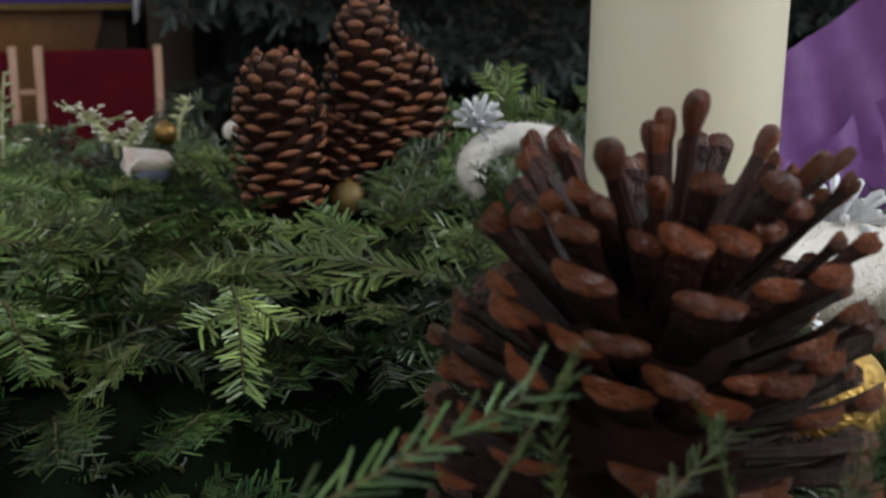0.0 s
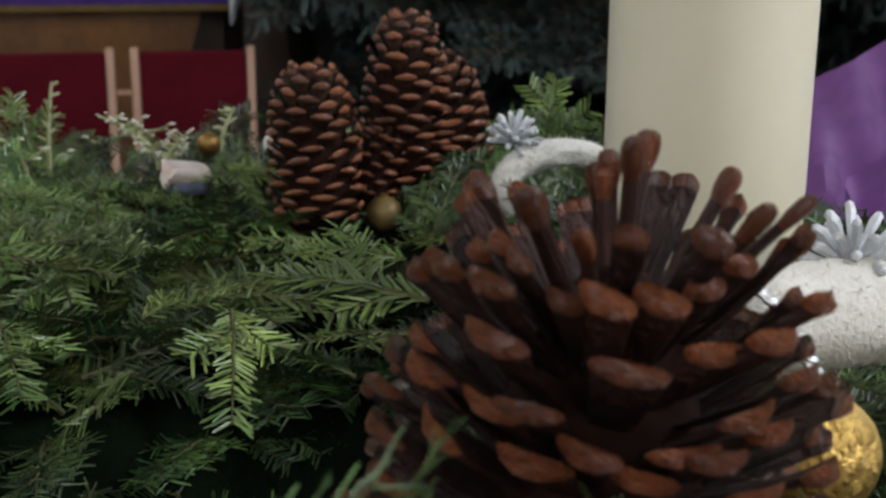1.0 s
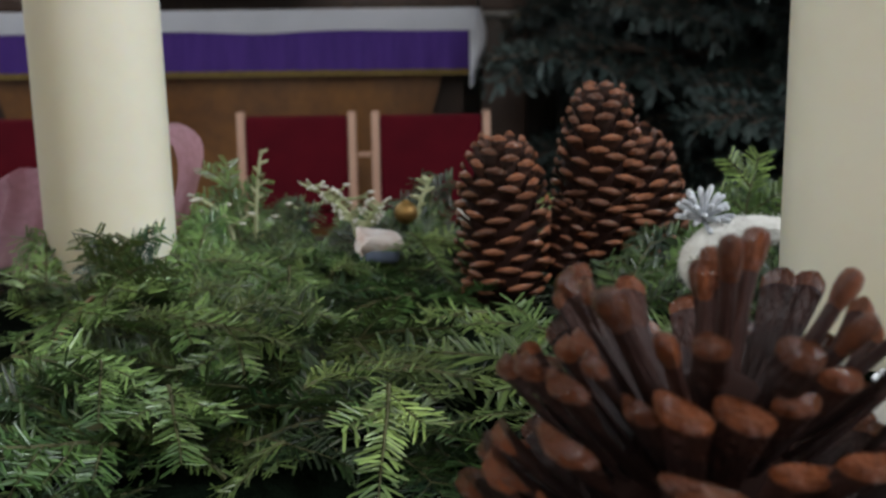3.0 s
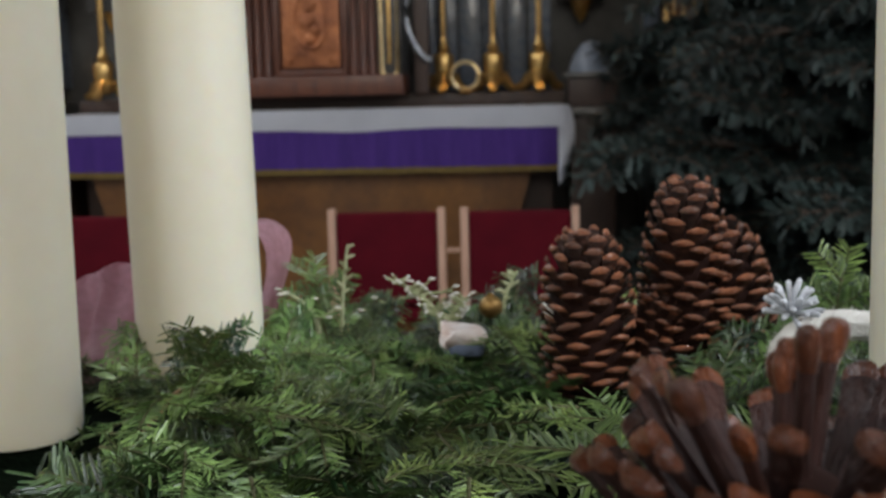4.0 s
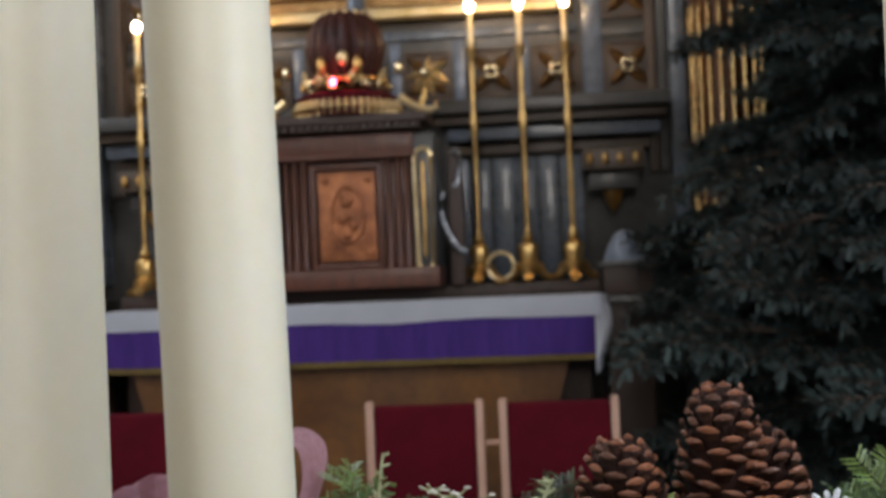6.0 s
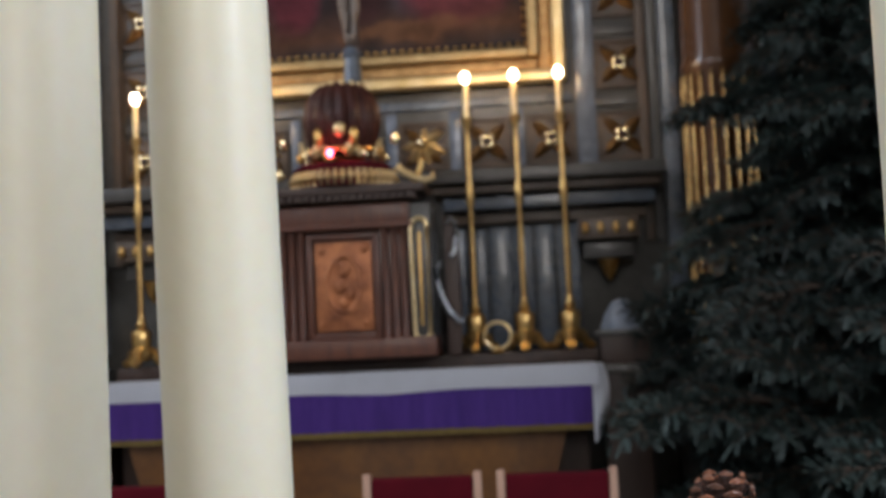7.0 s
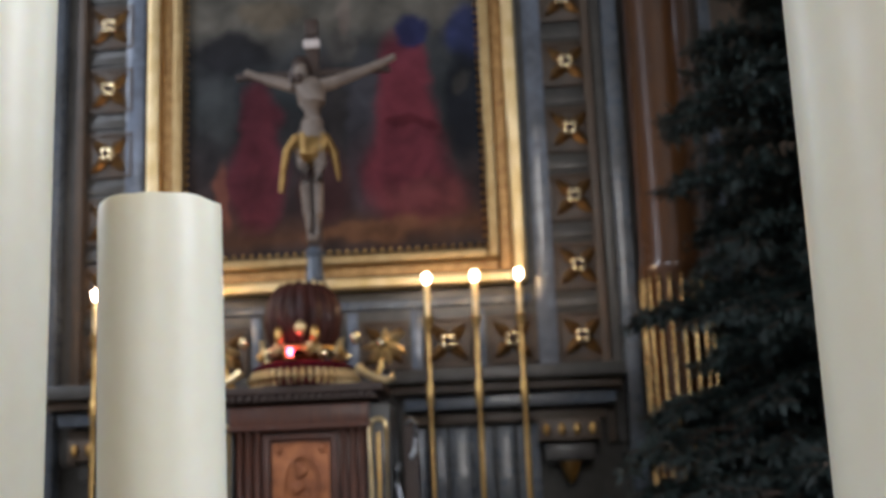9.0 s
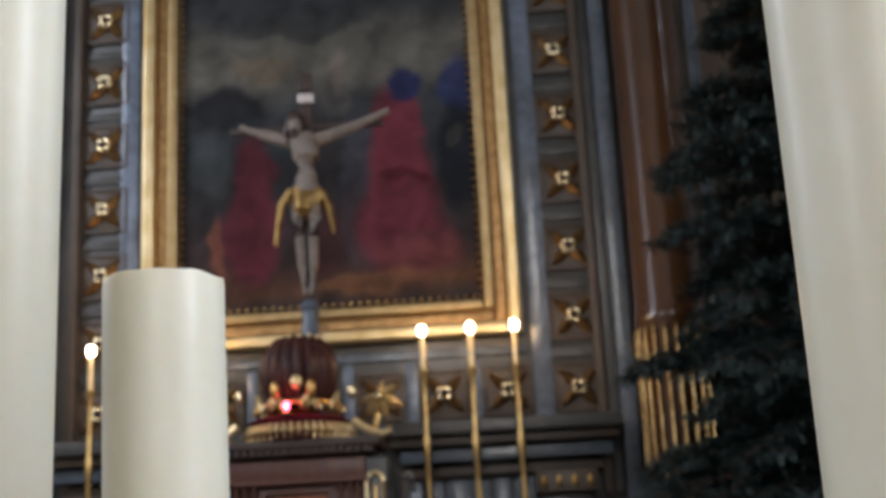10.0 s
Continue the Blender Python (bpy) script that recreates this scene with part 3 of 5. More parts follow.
def tabernacle():
    root = thing("tabernacle", (TX, 6.30, 1.235), "carved mahogany tabernacle with a copper relief door", "tabernacle")
    z = lambda v: v - 1.235
    part("base", box((0, 0, z(1.285)), (0.92, 0.36, 0.10), 0.012), M_MAHOG, root)
    part("body", box((0, 0.03, z(1.66)), (0.66, 0.28, 0.66), 0.008), M_MAHOG, root)
    door = part("door", box((0.0, -0.118, z(1.60)), (0.29, 0.03, 0.45), 0.01), M_COPPER, root, "copper relief door")
    part("oval_rim", tube([(0.085 * math.cos(math.pi * k / 14), -0.136, z(1.61) + 0.14 * math.sin(math.pi * k / 14)) for k in range(29)], 0.010, 8), M_COPPER, door)
    for k in range(7):
        a = k * 2.4
        part("relief_boss", ball((0.045 * math.cos(a) * (k / 7), -0.135, z(1.61) + 0.095 * math.sin(a)), 0.026, None, (1, 0.5, 1.3)), M_COPPER, door)
    for sx in (1, -1):
        for sz in (1, -1):
            part("corner_boss", ball((sx * 0.11, -0.134, z(1.60) + sz * 0.185), 0.020, None, (1, 0.5, 1)), M_COPPER, door)
    fr = bmesh.new()
    for s in (1, -1):
        box((s * 0.17, -0.12, z(1.60)), (0.03, 0.045, 0.53), 0.008, bm=fr)
        box((0, -0.12, z(1.60) + s * 0.25), (0.37, 0.042, 0.03), 0.008, bm=fr)
    part("door_frame", fr, M_MAHOG, root)
    for s in (1, -1):
        for k in (0.215, 0.262, 0.306):
            part("colonnette", lathe([(0.02, 0.0), (0.022, 0.03), (0.014, 0.05), (0.015, 0.5), (0.02, 0.52), (0.022, 0.55)], 12, at=(s * k, -0.125, z(1.335))), M_MAHOG, root)
        side = part("side_pier", box((s * 0.392, 0.0, z(1.65)), (0.115, 0.3, 0.70), 0.008), M_STONE, root, "dark pier with a gilded arched panel")
        pan = bmesh.new()
        pts = [(-0.040, -0.28)] + [(-0.040 * math.cos(math.pi * t / 8), 0.25 + 0.042 * math.sin(math.pi * t / 8)) for t in range(9)] + [(0.040, -0.28), (0.02, -0.305), (-0.02, -0.305), (-0.040, -0.28)]
        tube([(s * 0.392 + x, -0.155, z(1.63) + y) for x, y in pts], 0.0115, 8, pan)
        part("arched_moulding", pan, M_PALEGOLD, side)
        part("panel_strip", box((s * 0.392, -0.156, z(1.62)), (0.016, 0.012, 0.47), 0.004), M_GOLD, side)
    part("frieze", box((0, 0.0, z(1.955)), (0.70, 0.34, 0.10), 0.008), M_MAHOG, root)
    part("frieze_moulding", box((0, -0.01, z(1.895)), (0.72, 0.36, 0.022), 0.008), M_MAHOG, root)
    part("cornice", box((0, -0.02, z(2.075)), (0.86, 0.42, 0.045), 0.014), M_DARKWOOD, root)
    part("cornice_step", box((0, -0.01, z(2.035)), (0.78, 0.38, 0.03), 0.008), M_DARKWOOD, root)
    for k in range(19):
        part("dentil", box((-0.36 + 0.04 * k, -0.215, z(2.037)), (0.022, 0.03, 0.03), 0.004), M_DARKWOOD, root)
    # red drum with gilded pleats
    part("drum", lathe([(0.25, z(2.10)), (0.26, z(2.115)), (0.255, z(2.19)), (0.265, z(2.20)), (0.22, z(2.225)), (0.0, z(2.23))], 40), M_RED, root, "red cushion")
    for k in range(44):
        a = 2 * math.pi * k / 44
        part("pleat", tube([(0.258 * math.cos(a), 0.258 * math.sin(a), z(2.105)), (0.27 * math.cos(a), 0.27 * math.sin(a), z(2.14)), (0.258 * math.cos(a), 0.258 * math.sin(a), z(2.178))], [0.013, 0.017, 0.011], 6), M_PALEGOLD, root)
    # scalloped dark canopy
    dome = bmesh.new()
    prof = [(0.15, 2.30), (0.18, 2.37), (0.194, 2.445), (0.187, 2.525), (0.160, 2.59), (0.118, 2.632), (0.065, 2.652), (0.02, 2.656)]
    rows = []
    for r, zz in prof:
        rows.append([dome.verts.new((r * (1 + 0.10 * abs(math.cos(9 * a)) - 0.05) * math.cos(a), r * (1 + 0.10 * abs(math.cos(9 * a)) - 0.05) * math.sin(a), z(zz))) for a in [2 * math.pi * i / 72 for i in range(72)]])
    for a, b in zip(rows, rows[1:]):
        for i in range(72):
            dome.faces.new((a[i], a[(i + 1) % 72], b[(i + 1) % 72], b[i]))
    part("canopy", dome, M_CANOPY, root, "dark scalloped canopy")
    part("canopy_rim", tube([(0.185 * math.cos(2 * math.pi * i / 24), 0.185 * math.sin(2 * math.pi * i / 24), z(2.29)) for i in range(25)], 0.014, 8), M_GOLD, root)
    for k in range(14):
        a = 2 * math.pi * k / 14
        c, s = math.cos(a), math.sin(a)
        part("crown_leaf", LEAF_PALE, None, root, at=Matrix.Translation((0.19 * c, 0.19 * s, z(2.235))) @ Matrix.Rotation(a + math.pi / 2, 4, "Z") @ Matrix.Rotation(radians(-90 + (22 if k % 2 else -22)), 4, "Y") @ Matrix.Scale(0.85 if k % 2 else 0.65, 4))
        part("crown_bead", ball((0.225 * c, 0.225 * s, z(2.255 + 0.02 * (k % 2))), 0.018, squash=(1, 1, 1.3)), M_GLINT if k % 3 == 0 else M_GOLD, root)
        part("crown_stud", ball((0.116 * c, 0.116 * s, z(2.636)), 0.015), M_PALEGOLD, root)
    part("front_boss", ball((0.02, -0.200, z(2.385)), 0.036, squash=(0.9, 0.6, 1.1)), M_PALEGOLD, root, "gilded boss on the canopy")
    for s in (1, -1):
        part("front_leaf", ball((s * 0.09, -0.19, z(2.35)), 0.036, squash=(0.7, 0.6, 1.4)), M_GOLD, root)
        part("side_bud", ball((s * 0.285, -0.12, z(2.335)), 0.024, squash=(1, 1, 1.5)), M_GLINT, root)
        for k, (an, sc) in enumerate(((25, 0.95), (70, 0.8), (120, 0.75), (-25, 0.9), (170, 0.7), (-75, 0.6))):
            part("acanthus_leaf", LEAF_PALE, None, root, at=Matrix.Translation((s * 0.412, -0.03, z(2.31))) @ Matrix.Rotation(radians(an if s > 0 else 180 - an), 4, "Y") @ Matrix.Scale(sc, 4))
        part("acanthus_boss", ball((s * 0.412, -0.06, z(2.31)), 0.03), M_GLINT, root)
        part("acanthus_stalk", tube([(s * 0.36, -0.02, z(2.09)), (s * 0.40, -0.02, z(2.2)), (s * 0.40, -0.02, z(2.31))], [0.02, 0.016, 0.02], 8), M_GOLD, root)
        scroll = [(s * x, -0.14, z(zz)) for x, zz in ((0.29, 2.185), (0.33, 2.155), (0.385, 2.125), (0.435, 2.11), (0.475, 2.125), (0.472, 2.155))]
        part("scroll", tube(scroll, [0.024, 0.02, 0.018, 0.02, 0.018, 0.01], 8), M_PALEGOLD, root)
    return root


tabernacle()


def sanctuary_lamp():
    root = thing("sanctuary_lamp", (TX - 0.025, 6.06, 2.225), "small red glowing lamp before the canopy", "lamp")
    part("glass", lathe([(0.0, 0.02), (0.012, 0.022), (0.016, 0.038), (0.014, 0.052), (0.0, 0.056)], 14), M_LAMP, root, "red glowing glass")
    part("foot", lathe([(0.03, 0.0), (0.03, 0.008), (0.012, 0.02), (0.0, 0.021)], 14), M_GOLD, root)
    d = bpy.data.lights.new("red_lamp_light", "POINT")
    d.energy, d.color, d.shadow_soft_size = 0.22, (1.0, 0.08, 0.07), 0.02
    lo = new("red_lamp_light", d)
    lo.location = (TX - 0.025, 6.03, 2.30)


sanctuary_lamp()


def crucifix():
    root = thing("crucifix", (TX + 0.065, 6.30, 2.62), "standing altar crucifix of dark wood", "crucifix")
    part("shaft", box((0, 0.05, 0.76), (0.07, 0.04, 1.5), 0.008), M_DARKWOOD, root)
    part("crossbar", box((0, 0.05, 1.20), (0.84, 0.03, 0.035), 0.008), M_DARKWOOD, root)
    part("titulus", box((0, 0.02, 1.36), (0.09, 0.015, 0.05), 0.005), M_CERAM, root, "pale inscription plate")
    part("finial", box((0, 0.03, 1.455), (0.075, 0.03, 0.10), 0.012), M_DARKWOOD, root)
    part("socket", lathe([(0.07, -0.01), (0.05, 0.04), (0.04, 0.16), (0.055, 0.18), (0.03, 0.22)], 16), M_BLUE, root, "grey-blue foot")
    bm = bmesh.new()
    tube([(0, -0.02, 0.80), (0.005, -0.03, 0.90), (0.004, -0.035, 1.0), (0, -0.03, 1.08), (-0.005, -0.02, 1.13)], [0.064, 0.058, 0.074, 0.084, 0.05], 12, bm)
    for s, hx, hz in ((1, 0.455, 1.255), (-1, 0.36, 1.215)):
        tube([(s * 0.05, -0.02, 1.10), (s * 0.12, -0.02, 1.115), (s * (0.12 + 0.5 * (hx - 0.12)), -0.005, 1.12 + 0.42 * (hz - 1.12)), (s * (hx - 0.06), 0.005, hz - 0.03), (s * hx, 0.01, hz)], [0.04, 0.036, 0.027, 0.02, 0.018], 8, bm)
        tube([(s * 0.034, -0.02, 0.84), (s * 0.042, -0.04, 0.66), (s * 0.036, -0.05, 0.55), (s * 0.030, -0.02, 0.4), (s * 0.016, -0.03, 0.28), (s * 0.012, -0.06, 0.24)], [0.044, 0.038, 0.027, 0.024, 0.016, 0.012], 8, bm)
    ball((-0.045, -0.06, 1.17), 0.046, bm, (0.85, 0.9, 1.2))
    h0 = len(bm.faces)
    ball((-0.048, -0.04, 1.20), 0.060, bm, (0.95, 0.8, 1.15))
    tube([(-0.085, -0.05, 1.19), (-0.095, -0.05, 1.13), (-0.088, -0.05, 1.08)], [0.024, 0.022, 0.01], 7, bm)
    ball((-0.05, -0.09, 1.125), 0.026, bm, (0.9, 0.8, 1.2))
    n0 = len(bm.faces)
    lathe([(0.06, 0.66), (0.085, 0.70), (0.092, 0.78), (0.078, 0.83), (0.05, 0.835)], 20, bm, wob=0.5)
    tube([(-0.08, -0.04, 0.82), (-0.13, -0.04, 0.74), (-0.15, -0.03, 0.64), (-0.165, -0.03, 0.52)], [0.02, 0.024, 0.018, 0.016], 8, bm)
    tube([(0.08, -0.04, 0.81), (0.12, -0.03, 0.72), (0.135, -0.02, 0.62), (0.142, -0.02, 0.57)], [0.02, 0.022, 0.016, 0.008], 8, bm)
    bm.faces.ensure_lookup_table()
    for f in bm.faces[n0:]:
        f.material_index = 1
    for f in bm.faces[h0:n0]:
        f.material_index = 2
    fig = part("figure", bm, (M_FLESH, M_OLDGOLD, M_DARKWOOD), root, "plain carved figure with a gilded cloth")
    return fig


crucifix()


def candlestick(x, first=[None]):
    if first[0] is not None:
        return copy_thing(first[0], Matrix.Translation((x, 6.40, 1.235)))
    root = thing("altar_candlestick", (x, 6.40, 1.235), "tall slender brass altar candlestick with a lit bulb", "candlestick", "candlesticks on the altar")
    for k in range(3):
        a = radians(-90 + 120 * k)
        c, s = math.cos(a), math.sin(a)
        part("foot", tube([(0.02 * c, 0.02 * s, 0.09), (0.06 * c, 0.06 * s, 0.07), (0.085 * c, 0.085 * s, 0.03), (0.11 * c, 0.11 * s, 0.018), (0.12 * c, 0.12 * s, 0.03)], [0.034, 0.03, 0.022, 0.022, 0.03], 8), M_BRASS, root)
    part("base", lathe([(0.03, 0.03), (0.058, 0.06), (0.06, 0.085), (0.045, 0.10), (0.05, 0.13), (0.054, 0.18), (0.045, 0.195), (0.022, 0.205), (0.032, 0.225), (0.018, 0.245), (0.016, 0.28)], 16), M_BRASS, root)
    part("stem", lathe([(0.0131, 0.27), (0.0156, 0.5), (0.0131, 0.74), (0.0164, 0.76), (0.0213, 0.79), (0.0230, 0.83), (0.0180, 0.87), (0.0131, 0.9), (0.0148, 1.1), (0.0139, 1.16), (0.0230, 1.19), (0.0279, 1.215), (0.0164, 1.22)], 14), M_BRASS, root)
    part("candle_tube", lathe([(0.0165, 1.215), (0.0165, 1.395), (0.0, 1.40)], 14), M_PALEGOLD, root, "yellowish candle tube")
    part("bulb", lathe([(0.0, 1.397), (0.012, 1.402), (0.021, 1.415), (0.024, 1.431), (0.020, 1.448), (0.011, 1.458), (0.0, 1.461)], 14), M_BULB, root, "glowing bulb")
    first[0] = root
    return root


for x in (-0.347, -0.095, 0.137, -1.635, -1.882, -2.115):
    candlestick(x)
for x in (-0.347, -0.095, 0.137, -1.635, -1.882, -2.115):
    d = bpy.data.lights.new("bulb_light", "POINT")
    d.energy, d.color, d.shadow_soft_size = 2.2, (1.0, 0.62, 0.28), 0.03
    lo = new("bulb_light", d)
    lo.location = (x, 6.33, 2.71)


def volute(s):
    root = thing("silver_volute", (TX + s * 0.52, 6.22, 1.235), "curled silvered scroll bracket beside the tabernacle", "ornament", "volutes beside the tabernacle")
    part("lower_scroll", tube([(s * x, 0, z) for x, z in ((-0.03, 0.47), (-0.055, 0.43), (-0.055, 0.37), (-0.035, 0.29), (0.0, 0.22), (0.05, 0.165), (0.075, 0.17))], [0.009, 0.014, 0.018, 0.019, 0.018, 0.018, 0.011], 10), M_OLDSILVER, root)
    part("upper_scroll", tube([(s * x, 0, z) for x, z in ((0.0, 0.66), (0.03, 0.685), (0.05, 0.66), (0.048, 0.59), (0.04, 0.52), (0.02, 0.49))], [0.009, 0.012, 0.014, 0.012, 0.015, 0.016], 10), M_OLDSILVER, root)
    part("post", box((s * 0.02, 0.06, 0.33), (0.07, 0.08, 0.66), 0.01), M_DARKWOOD, root, "dark wooden post")


volute(1)
volute(-1)

ring = thing("gilt_ring", (-0.235, 6.33, 1.235), "small gilt ring standing between the candlesticks", "ornament")
part("ring", tube([(0.068 * math.cos(2 * math.pi * k / 28), 0, 0.085 + 0.068 * math.sin(2 * math.pi * k / 28)) for k in range(29)], 0.01, 8), M_PALEGOLD, ring)
part("stand", lathe([(0.035, 0.0), (0.03, 0.01), (0.01, 0.02)], 14), M_BRASS, ring)

boss = thing("marble_finial", (0.40, 6.42, 1.155), "pale blue-grey marble shell on a dark base", "ornament")
part("base", box((0, 0, 0.07), (0.24, 0.24, 0.14), 0.01), M_DARKWOOD, boss)
part("slab", box((0, 0, 0.155), (0.28, 0.28, 0.03), 0.01), M_STONE, boss)
part("shell", lathe([(0.12, 0.17), (0.11, 0.2), (0.08, 0.25), (0.05, 0.31), (0.0, 0.33)], 24, wob=0.25), mat("pale_blue_marble", (0.08, 0.105, 0.15), 0.4, second=(0.19, 0.21, 0.24), scale=8, fine=60, bump=0.2), boss)


# ---- chairs before the altar ----
def chair(x, first=[None]):
    if first[0] is not None:
        return copy_thing(first[0], Matrix.Translation((x, 4.75, FLOOR)))
    root = thing("sanctuary_chair", (x, 4.75, FLOOR), "light wooden chair with dark red upholstered back and seat", "chair", "chairs before the altar")
    H = 0.815 - FLOOR
    for s in (1, -1):
        part("back_post", box((s * 0.212, 0, H / 2), (0.03, 0.04, H), 0.006), M_PINE, root)
        part("front_leg", box((s * 0.212, 0.42, 0.22), (0.035, 0.035, 0.44), 0.006), M_PINE, root)
        part("seat_rail", box((s * 0.212, 0.21, 0.40), (0.025, 0.38, 0.05), 0.005), M_PINE, root)
    part("backrest", box((0, 0.0, H - 0.195), (0.39, 0.045, 0.36), 0.016, seg=3), M_RED, root, "dark red velvet back")
    part("seat", box((0, 0.22, 0.455), (0.41, 0.42, 0.06), 0.02, seg=3), M_RED, root, "dark red velvet seat")
    part("stretcher", box((0, 0.0, 0.25), (0.39, 0.02, 0.03), 0.004), M_PINE, root)
    first[0] = root
    return root


for x in (0.049, -0.464, -1.53, -2.04):
    chair(x)
link = thing("chair_link", (-0.2075, 4.75, 0.65), "small wooden bar joining two chairs", "bar")
part("bar", box((0, 0, 0), (0.05, 0.018, 0.016), 0.003), M_PINE, link)


# ---- spruce beside the altar ----
def needle_mesh(name, stems, needle_mat, twig_mat, seed, length, width, step, spread=(0.5, 1.0), around=False, twig_r=0.0018):
    """Twigs (lists of points) clad in folded needles, as one mesh."""
    rnd = random.Random(seed)
    verts, faces, mats = [], [], []
    for pts, r0 in stems:
        n = len(pts)
        ring0 = None
        for i, p in enumerate(pts):
            d = (pts[min(i + 1, n - 1)] - pts[max(i - 1, 0)]).normalized()
            q = d.to_track_quat("Z", "Y")
            r = r0 * (1 - 0.75 * i / max(1, n - 1))
            ring = []
            for k in range(4):
                ring.append(len(verts))
                verts.append(p + q @ Vector((r * math.cos(k * 1.5708), r * math.sin(k * 1.5708), 0)))
            if ring0:
                for k in range(4):
                    faces.append((ring0[k], ring0[(k + 1) % 4], ring[(k + 1) % 4], ring[k]))
                    mats.append(1)
            ring0 = ring
        for a, b in zip(pts, pts[1:]):
            seg = b - a
            L = seg.length
            d = seg.normalized()
            side = d.cross(Vector((0, 0, 1)))
            side = side.normalized() if side.length > 1e-3 else Vector((1, 0, 0))
            up = side.cross(d).normalized()
            m = max(1, int(L / step))
            for k in range(m):
                p = a + seg * ((k + rnd.random()) / m)
                for s in (1, -1):
                    if around:
                        an = rnd.uniform(0, 6.283)
                        out = side * math.cos(an) + up * math.sin(an)
                    else:
                        out = side * s + up * (rnd.uniform(-0.28, 0.36) if rnd.random() < 0.80 else rnd.uniform(0.3, 1.2))
                    f = rnd.uniform(*spread)
                    dirn = (out.normalized() + d * f).normalized()
                    ln = length * rnd.uniform(0.7, 1.12)
                    w = width * rnd.uniform(0.8, 1.2)
                    fl = dirn.cross(up)
                    fl = fl.normalized() if fl.length > 1e-3 else side
                    nn = fl.cross(dirn).normalized()
                    bend = up * (-ln * rnd.uniform(-0.05, 0.16))
                    i0 = len(verts)
                    lo, hi = p + dirn * ln * 0.18, p + dirn * ln * 0.88 + bend * 0.8
                    lift = nn * w * 0.2
                    verts += [p, lo + fl * w * 0.5 + lift, hi + fl * w * 0.42 + lift, p + dirn * ln + bend, hi - fl * w * 0.42 + lift, lo - fl * w * 0.5 + lift]
                    faces += [(i0, i0 + 1, i0 + 2, i0 + 3), (i0, i0 + 3, i0 + 4, i0 + 5)]
                    mats += [0, 0]
    me = bpy.data.meshes.new(name)
    me.from_pydata([tuple(v) for v in verts], [], faces)
    me.materials.append(needle_mat)
    me.materials.append(twig_mat)
    me.polygons.foreach_set("material_index", mats)
    return me


def limb_stems(rnd, L, sub, r0, droop, angle=50, first=0.18, levels=1):
    """A limb along +x with side twigs, alternately left and right."""
    def line(a, d, ln, n, sag):
        pts, p = [a], a.copy()
        for i in range(n):
            d = (d + Vector((0, 0, -sag / n)) + Vector((rnd.uniform(-1, 1), rnd.uniform(-1, 1), rnd.uniform(-1, 1))) * 0.09).normalized()
            p = p + d * ln / n
            pts.append(p.copy())
        return pts
    main = line(Vector((0, 0, 0)), Vector((1, 0, 0.18)).normalized(), L, 10, droop)
    stems = [(main, r0)]
    n = sub
    for k in range(n):
        t = first + (0.95 - first) * k / n
        i = min(9, int(t * 10))
        p = main[i].lerp(main[i + 1], t * 10 - i)
        for s in ((1, -1) if rnd.random() < 0.75 else (rnd.choice((1, -1)),)):
            a = radians(angle + rnd.uniform(-12, 12)) * s
            base = (main[i + 1] - main[i]).normalized()
            d = (Matrix.Rotation(a, 3, "Z") @ base + Vector((0, 0, rnd.uniform(-0.12, 0.12)))).normalized()
            ln = L * (0.42 * (1 - t) + 0.13) * rnd.uniform(0.7, 1.15)
            tw = line(p, d, ln, 5, droop * 0.5)
            stems.append((tw, r0 * 0.55))
            if levels > 1:
                for j in range(3):
                    q = tw[1 + j]
                    for s2 in (1, -1):
                        d2 = (Matrix.Rotation(radians(45) * s2, 3, "Z") @ d + Vector((0, 0, rnd.uniform(-0.2, 0.1)))).normalized()
                        stems.append((line(q, d2, ln * 0.42 * rnd.uniform(0.6, 1.1), 3, droop), r0 * 0.35))
    return stems


def spruce():
    rnd = random.Random(5)
    root = thing("spruce_tree", (1.95, 5.35, FLOOR), "tall dark blue-green spruce standing beside the altar", "tree")
    part("trunk", tube([(0, 0, 0), (0.01, 0, 1.6), (-0.01, 0.01, 3.4), (0, 0, 6.7)], [0.09, 0.075, 0.05, 0.012], 12), M_BARK, root)
    limbs = []
    for k in range(5):
        st = limb_stems(random.Random(40 + k), 1.0, 10, 0.014, 0.35, levels=2)
        limbs.append(needle_mesh("limb", st, M_SPRUCE, M_BARK, 60 + k, 0.042, 0.0085, 0.0085, (0.5, 1.1), around=True))
    for lev in range(34):
        t = lev / 33
        z = 0.5 + 6.0 * t
        reach = 1.60 * (1 - t) ** 0.8 + 0.10
        n = 10 if t < 0.75 else 6
        for k in range(n):
            a = 2 * math.pi * (k + 0.5 * (lev % 2) + rnd.uniform(-0.25, 0.25)) / n
            s = reach * rnd.uniform(0.82, 1.12)
            part("limb", limbs[rnd.randrange(5)], None, root,
                 at=Matrix.Translation((0, 0, z + rnd.uniform(-0.09, 0.09))) @ Euler((rnd.uniform(-0.3, 0.3), rnd.uniform(-0.12, 0.22), a)).to_matrix().to_4x4() @ Matrix.Scale(s, 4))
    part("stand", lathe([(0.3, 0.0), (0.3, 0.03), (0.14, 0.1), (0.11, 0.3)], 24), M_DARKWOOD, root)


spruce()


# ---- advent wreath on its table ----
WC = Vector((0.11, 0.74, 0))
TOP = 0.99


